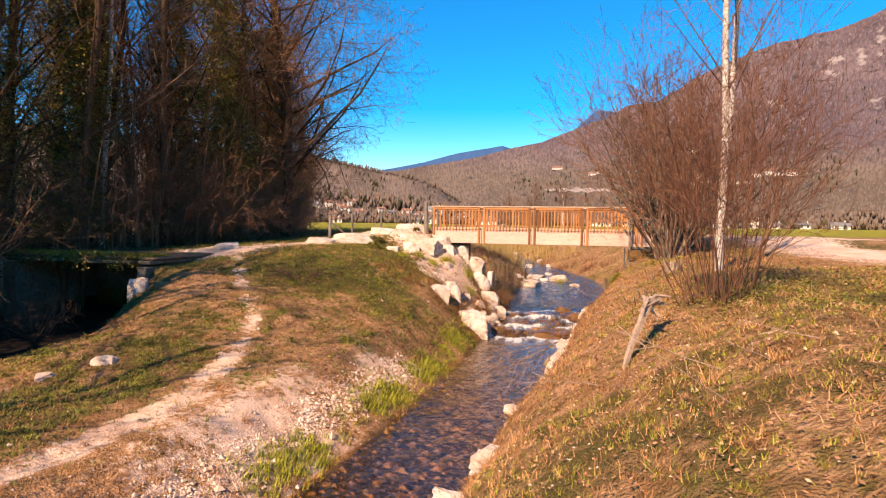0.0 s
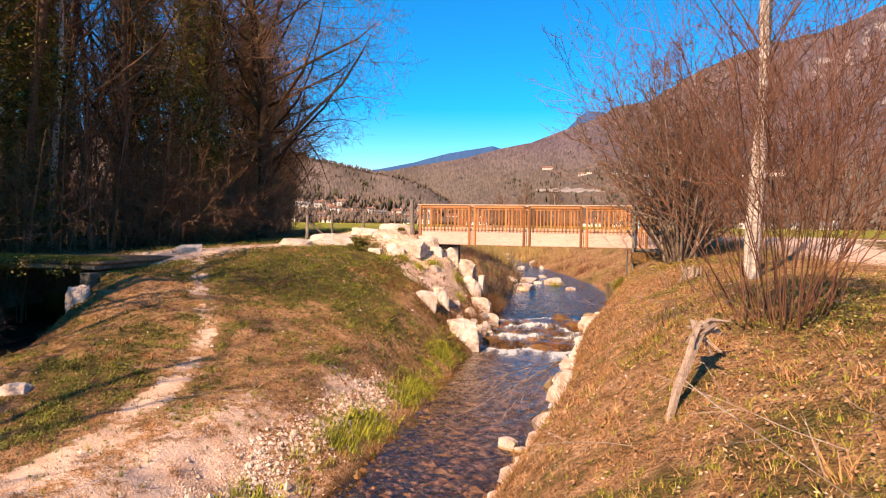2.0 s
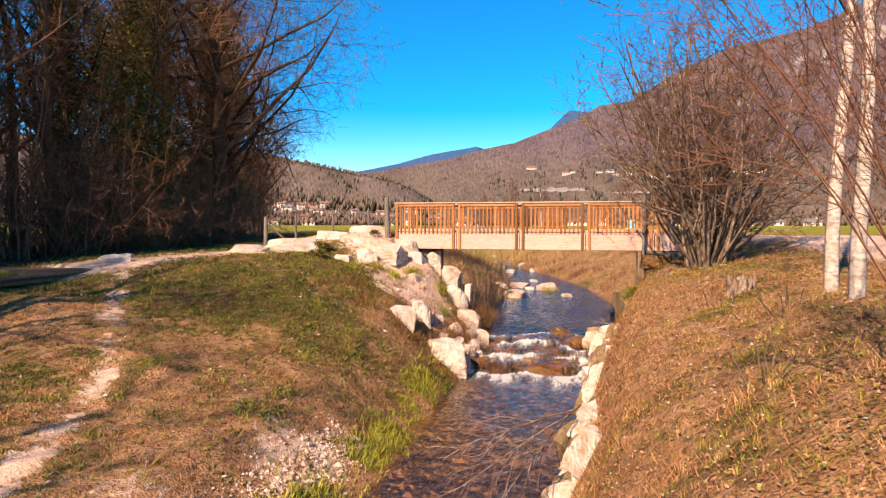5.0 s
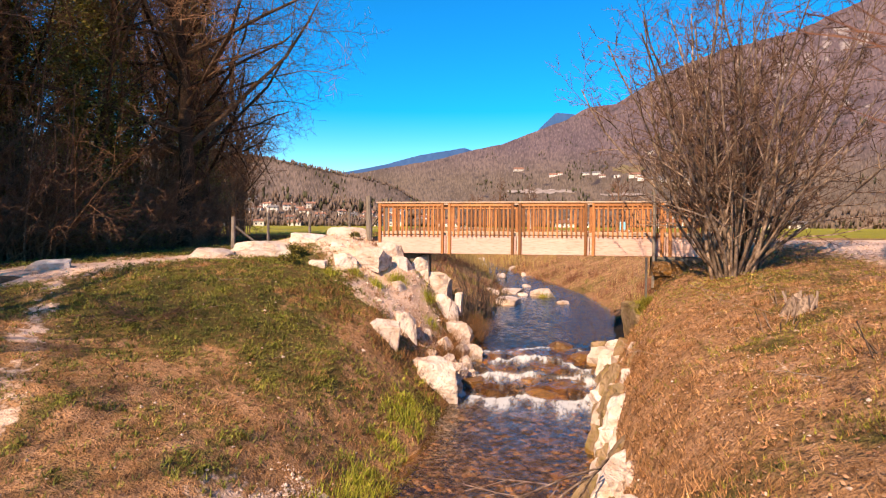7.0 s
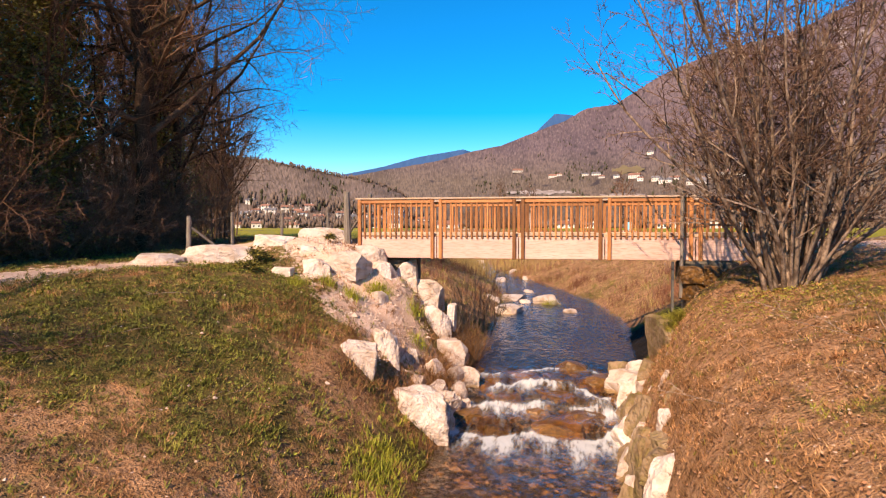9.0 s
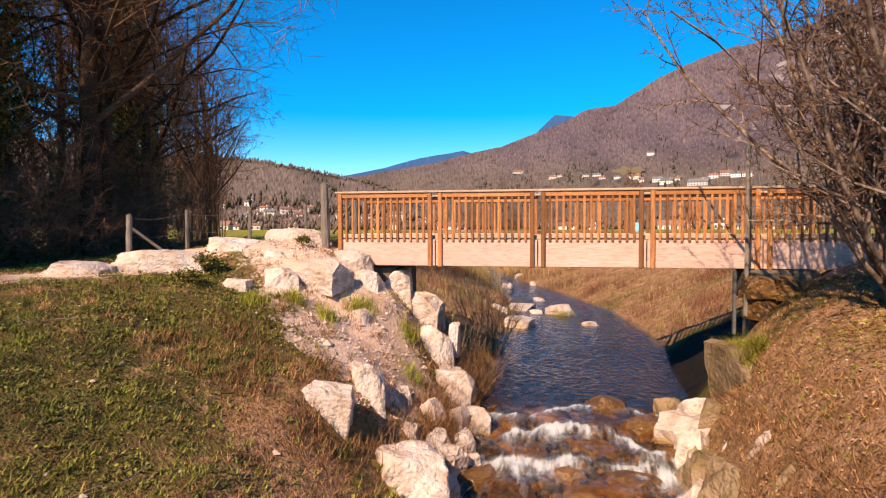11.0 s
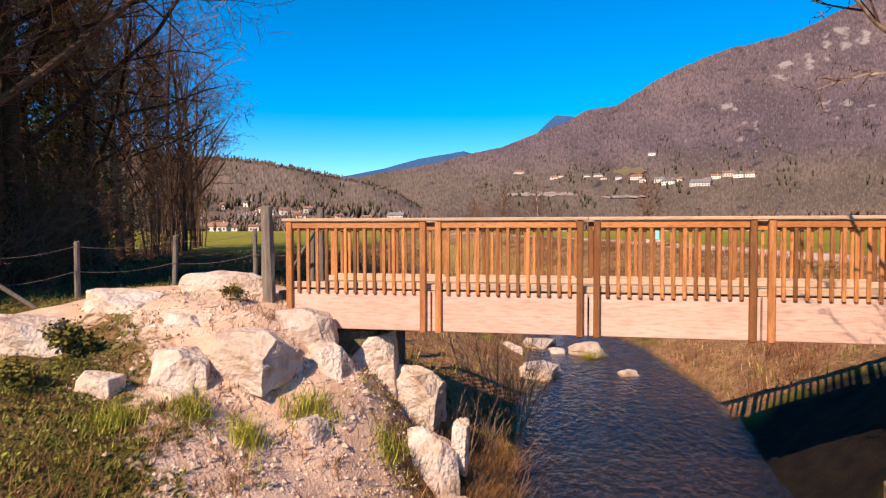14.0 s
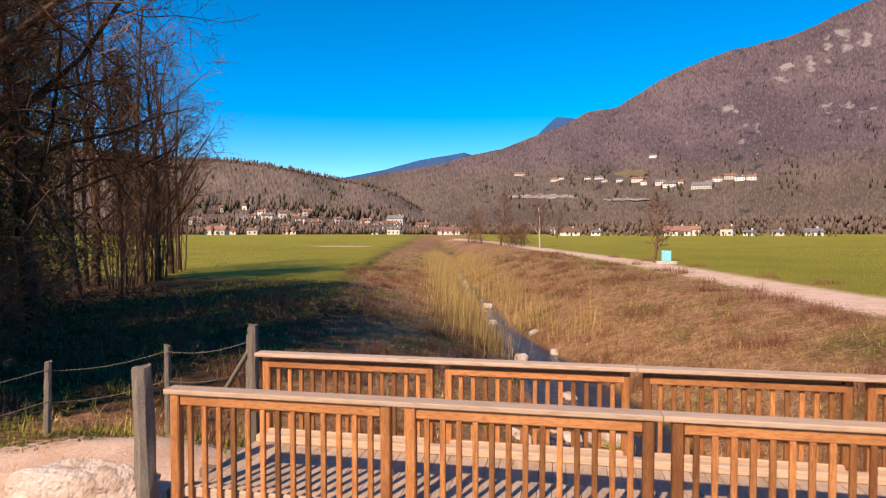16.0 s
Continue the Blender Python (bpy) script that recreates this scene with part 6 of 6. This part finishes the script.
FIELD = dict(levels=3, crook=0.09, lift=(0.03, 0.05, 0.0), kids=(13, 7, 6), bare=(0.22, 0.15, 0.1), angle=(25, 60), ratio=(0.34, 0.52), thin=0.032, twig=0.05, seg=0.8, thick=0.5)
for k, (x, y, high, girth) in enumerate(((9.4, 86.5, 5.8, 0.17), (-3.0, 136, 7.6, 0.13), (-11.4, 150, 9.8, 0.26), (-17.5, 168, 8.0, 0.2), (-24, 190, 8.5, 0.2), (-1, 255, 9.0, 0.2), (-8, 172, 5.0, 0.14))):
    plant("field_tree", 900 + k, [((0, 0, -0.3), (0.04 * (-1) ** k, 0.0, 1), high, girth)], FIELD, BARK_PALE if k == 1 else BARK, TWIG_MID, (x, y, float(land(x, y)[0])), "bare tree with a spreading crown standing in the fields", "tree", "trees in the fields")
for x, y, s in ((-8, 140, 1.0), (-10, 150, 1.1), (-21, 180, 1.4), (-6.5, 143, 0.8)):
    o = copy_thing(brush_b, pose(x, y, float(land(x, y)[0]), 0, 0, x * 37))
    o.scale = (s, s, s)
    tagged(o, "bare brown bush standing in the fields", "shrub", "bushes in the fields")


def far_trees(name, spots, mat, label, slim=1.0):
    """Far trees: two ragged pointed crowns each on a common foot, joined."""
    q = np.random.RandomState(len(spots))
    at = np.repeat(np.array(spots), 2, 0)
    n_, h = len(at), at[:, 3]
    t = q.uniform(0, 6.283, n_)
    off, wide = q.uniform(0.02, 0.22, n_) * h * slim, q.uniform(0.20, 0.36, n_) * h * slim
    cx_, cy_ = at[:, 0] + off * np.cos(t), at[:, 1] + off * np.sin(t)
    ring = [(cx_ + wide * q.uniform(0.6, 1.2, n_) * math.cos(a), cy_ + wide * q.uniform(0.6, 1.2, n_) * math.sin(a), at[:, 2] + h * q.uniform(0.35, 0.7, n_)) for a in (0.4, 1.97, 3.54, 5.11)]
    v = np.stack([np.stack(c, 1) for c in [(cx_, cy_, at[:, 2] - 1.0)] + ring + [(cx_ + off * np.sin(t), cy_, at[:, 2] + h * q.uniform(0.8, 1.05, n_))]], 1)
    tri = np.array([(0, 2, 1), (0, 3, 2), (0, 4, 3), (0, 1, 4), (5, 1, 2), (5, 2, 3), (5, 3, 4), (5, 4, 1)])
    f = (tri[None] + 6 * np.arange(n_)[:, None, None]).reshape(-1, 3)
    return tagged(new(name, mesh_of(name, v.reshape(-1, 3).tolist(), f.tolist(), mat, True)), label, "woods", kind="stuff")


FAR_WOOD = two_tone("far_bare_wood", (0.16, 0.114, 0.088), (0.13, 0.093, 0.072), (0.185, 0.134, 0.105), 0.012, 0.12, 1.0, 0, island=0.12, spec=0.05)
FAR_PALE = two_tone("far_pale_wood", (0.18, 0.13, 0.10), (0.15, 0.108, 0.083), (0.205, 0.148, 0.116), 0.02, 0.12, 1.0, 0, island=0.12, spec=0.05)
FAR_DARK = two_tone("far_conifer", (0.075, 0.07, 0.04), (0.055, 0.052, 0.03), (0.10, 0.09, 0.05), 0.02, 0.12, 1.0, 0, island=0.4, spec=0.05)
fr = random.Random(21)
spots, pale, dark = [], [], []
for k in range(1700):
    a = fr.uniform(-46, -9.5)
    s = 1 - 0.06 * fr.random() if k < 700 else 0.12 * fr.random() ** 1.5
    x, y, z = hill_on(a, s)
    (dark if fr.random() < 0.05 else pale if fr.random() < 0.5 else spots).append((x, y, z, fr.uniform(4, 7)))
for k in range(420):
    a, s = fr.uniform(-34, -12), fr.uniform(0.2, 1.0)
    if abs(a + 22.5 - 5 * (0.85 - s)) < 0.8 or fr.random() < 0.12:
        dark.append((*hill_on(a, s), fr.uniform(5, 9)))
for k in range(1300):
    a, s = fr.uniform(-24, 30), 0.04 * fr.random() ** 1.3
    x, y, z = mountain_on(a, s)
    (dark if fr.random() < 0.06 else pale if fr.random() < 0.5 else spots).append((x, y, z, fr.uniform(4.5, 8)))
for k in range(2200):
    a, s = fr.uniform(-8, 32), fr.uniform(0.12, 0.99)
    x, y, z = mountain_on(a, s)
    if noise.noise(Vector((a * 0.5 + s * 2.0, s * 6, 7))) > 0.22 or fr.random() < 0.06:
        dark.append((x, y, z, fr.uniform(5, 10)))
for k in range(500):
    a, r_ = fr.uniform(-36, 26), fr.uniform(540, 620)
    x, y, z = on_plain(a, r_)
    z = max(z, hill_on(a, (max(0, r_ - 470) / 530) ** 0.8)[2]) if a < -9 else z
    (dark if fr.random() < 0.07 else pale if fr.random() < 0.4 else spots).append((x, y, z, fr.uniform(6, 12)))
for k in range(170):
    a, r_ = fr.uniform(-1, 22), fr.uniform(325, 420)
    x, y, z = on_plain(a, r_)
    (dark if fr.random() < 0.1 else pale).append((x, y, z, fr.uniform(1.8, 4)))
for k in range(230):
    a, r_ = fr.uniform(-34, 2), fr.uniform(425, 540)
    x, y, z = on_plain(a, r_)
    z = max(z, hill_on(a, (max(0, r_ - 470) / 530) ** 0.8)[2]) if a < -9 else z
    spots.append((x, y, z, fr.uniform(4, 8)))
far_trees("far_woods", spots, FAR_WOOD, "bare brown woods on the hillsides", 0.55)
far_trees("far_pale_woods", pale, FAR_PALE, "paler reddish bare woods on the hillsides", 0.55)
far_trees("far_conifers", dark, FAR_DARK, "dark conifers among the bare woods", 0.6)


def cliff(name, a0, a1, e0, e1, seed, mat):
    """A broken band of pale rock across the slope."""
    V, F = [], []
    steps_ = 150
    for k in range(steps_ + 1):
        a = a0 + (a1 - a0) * k / steps_
        mid = (e0 + e1) / 2 + 0.12 * noise.noise(Vector((a * 1.3, seed, 0)))
        half = (e1 - e0) / 2 * (0.25 + 0.55 * abs(noise.noise(Vector((a * 1.7, seed, 3))) + 0.5) + 0.5 * abs(noise.noise(Vector((a * 9.3, seed, 5))))) * math.sin(math.pi * min(max(k / steps_, 0.04), 0.96)) ** 0.4
        for j in range(5):
            x, y, z = mountain_at(a, mid + half * (j / 2 - 1))
            f = (0.988 if name == "cliff" else 0.9965) - 0.003 * noise.noise(Vector((a * 9, j, seed)))
            V.append((x * f, 30 + (y - 30) * f, 2 + (z - 2) * f))
    for k in range(steps_):
        for j in range(4):
            i = k * 5 + j
            F.append((i, i + 5, i + 6, i + 1))
    return tagged(new(name, mesh_of(name, V, F, mat)), "grassy clearing on the slope" if name == "clearing" else "pale limestone cliff band above the woods", name, kind="structure")


CLIFF = two_tone("weathered_cliff", (0.46, 0.37, 0.31), (0.26, 0.20, 0.16), (0.15, 0.115, 0.09), 0.05, 0.25, 0.95, 0)
cliff("cliff", -4.9, 1.5, 3.05, 3.6, 1, CLIFF)
cliff("cliff", 3.6, 7.6, 2.85, 3.2, 2, CLIFF)
cliff("clearing", 4.6, 7.4, 4.75, 5.7, 3, two_tone("olive_clearing", (0.20, 0.16, 0.05), (0.17, 0.12, 0.055), (0.22, 0.15, 0.08), 0.02, 0.1, 1.0, 0))
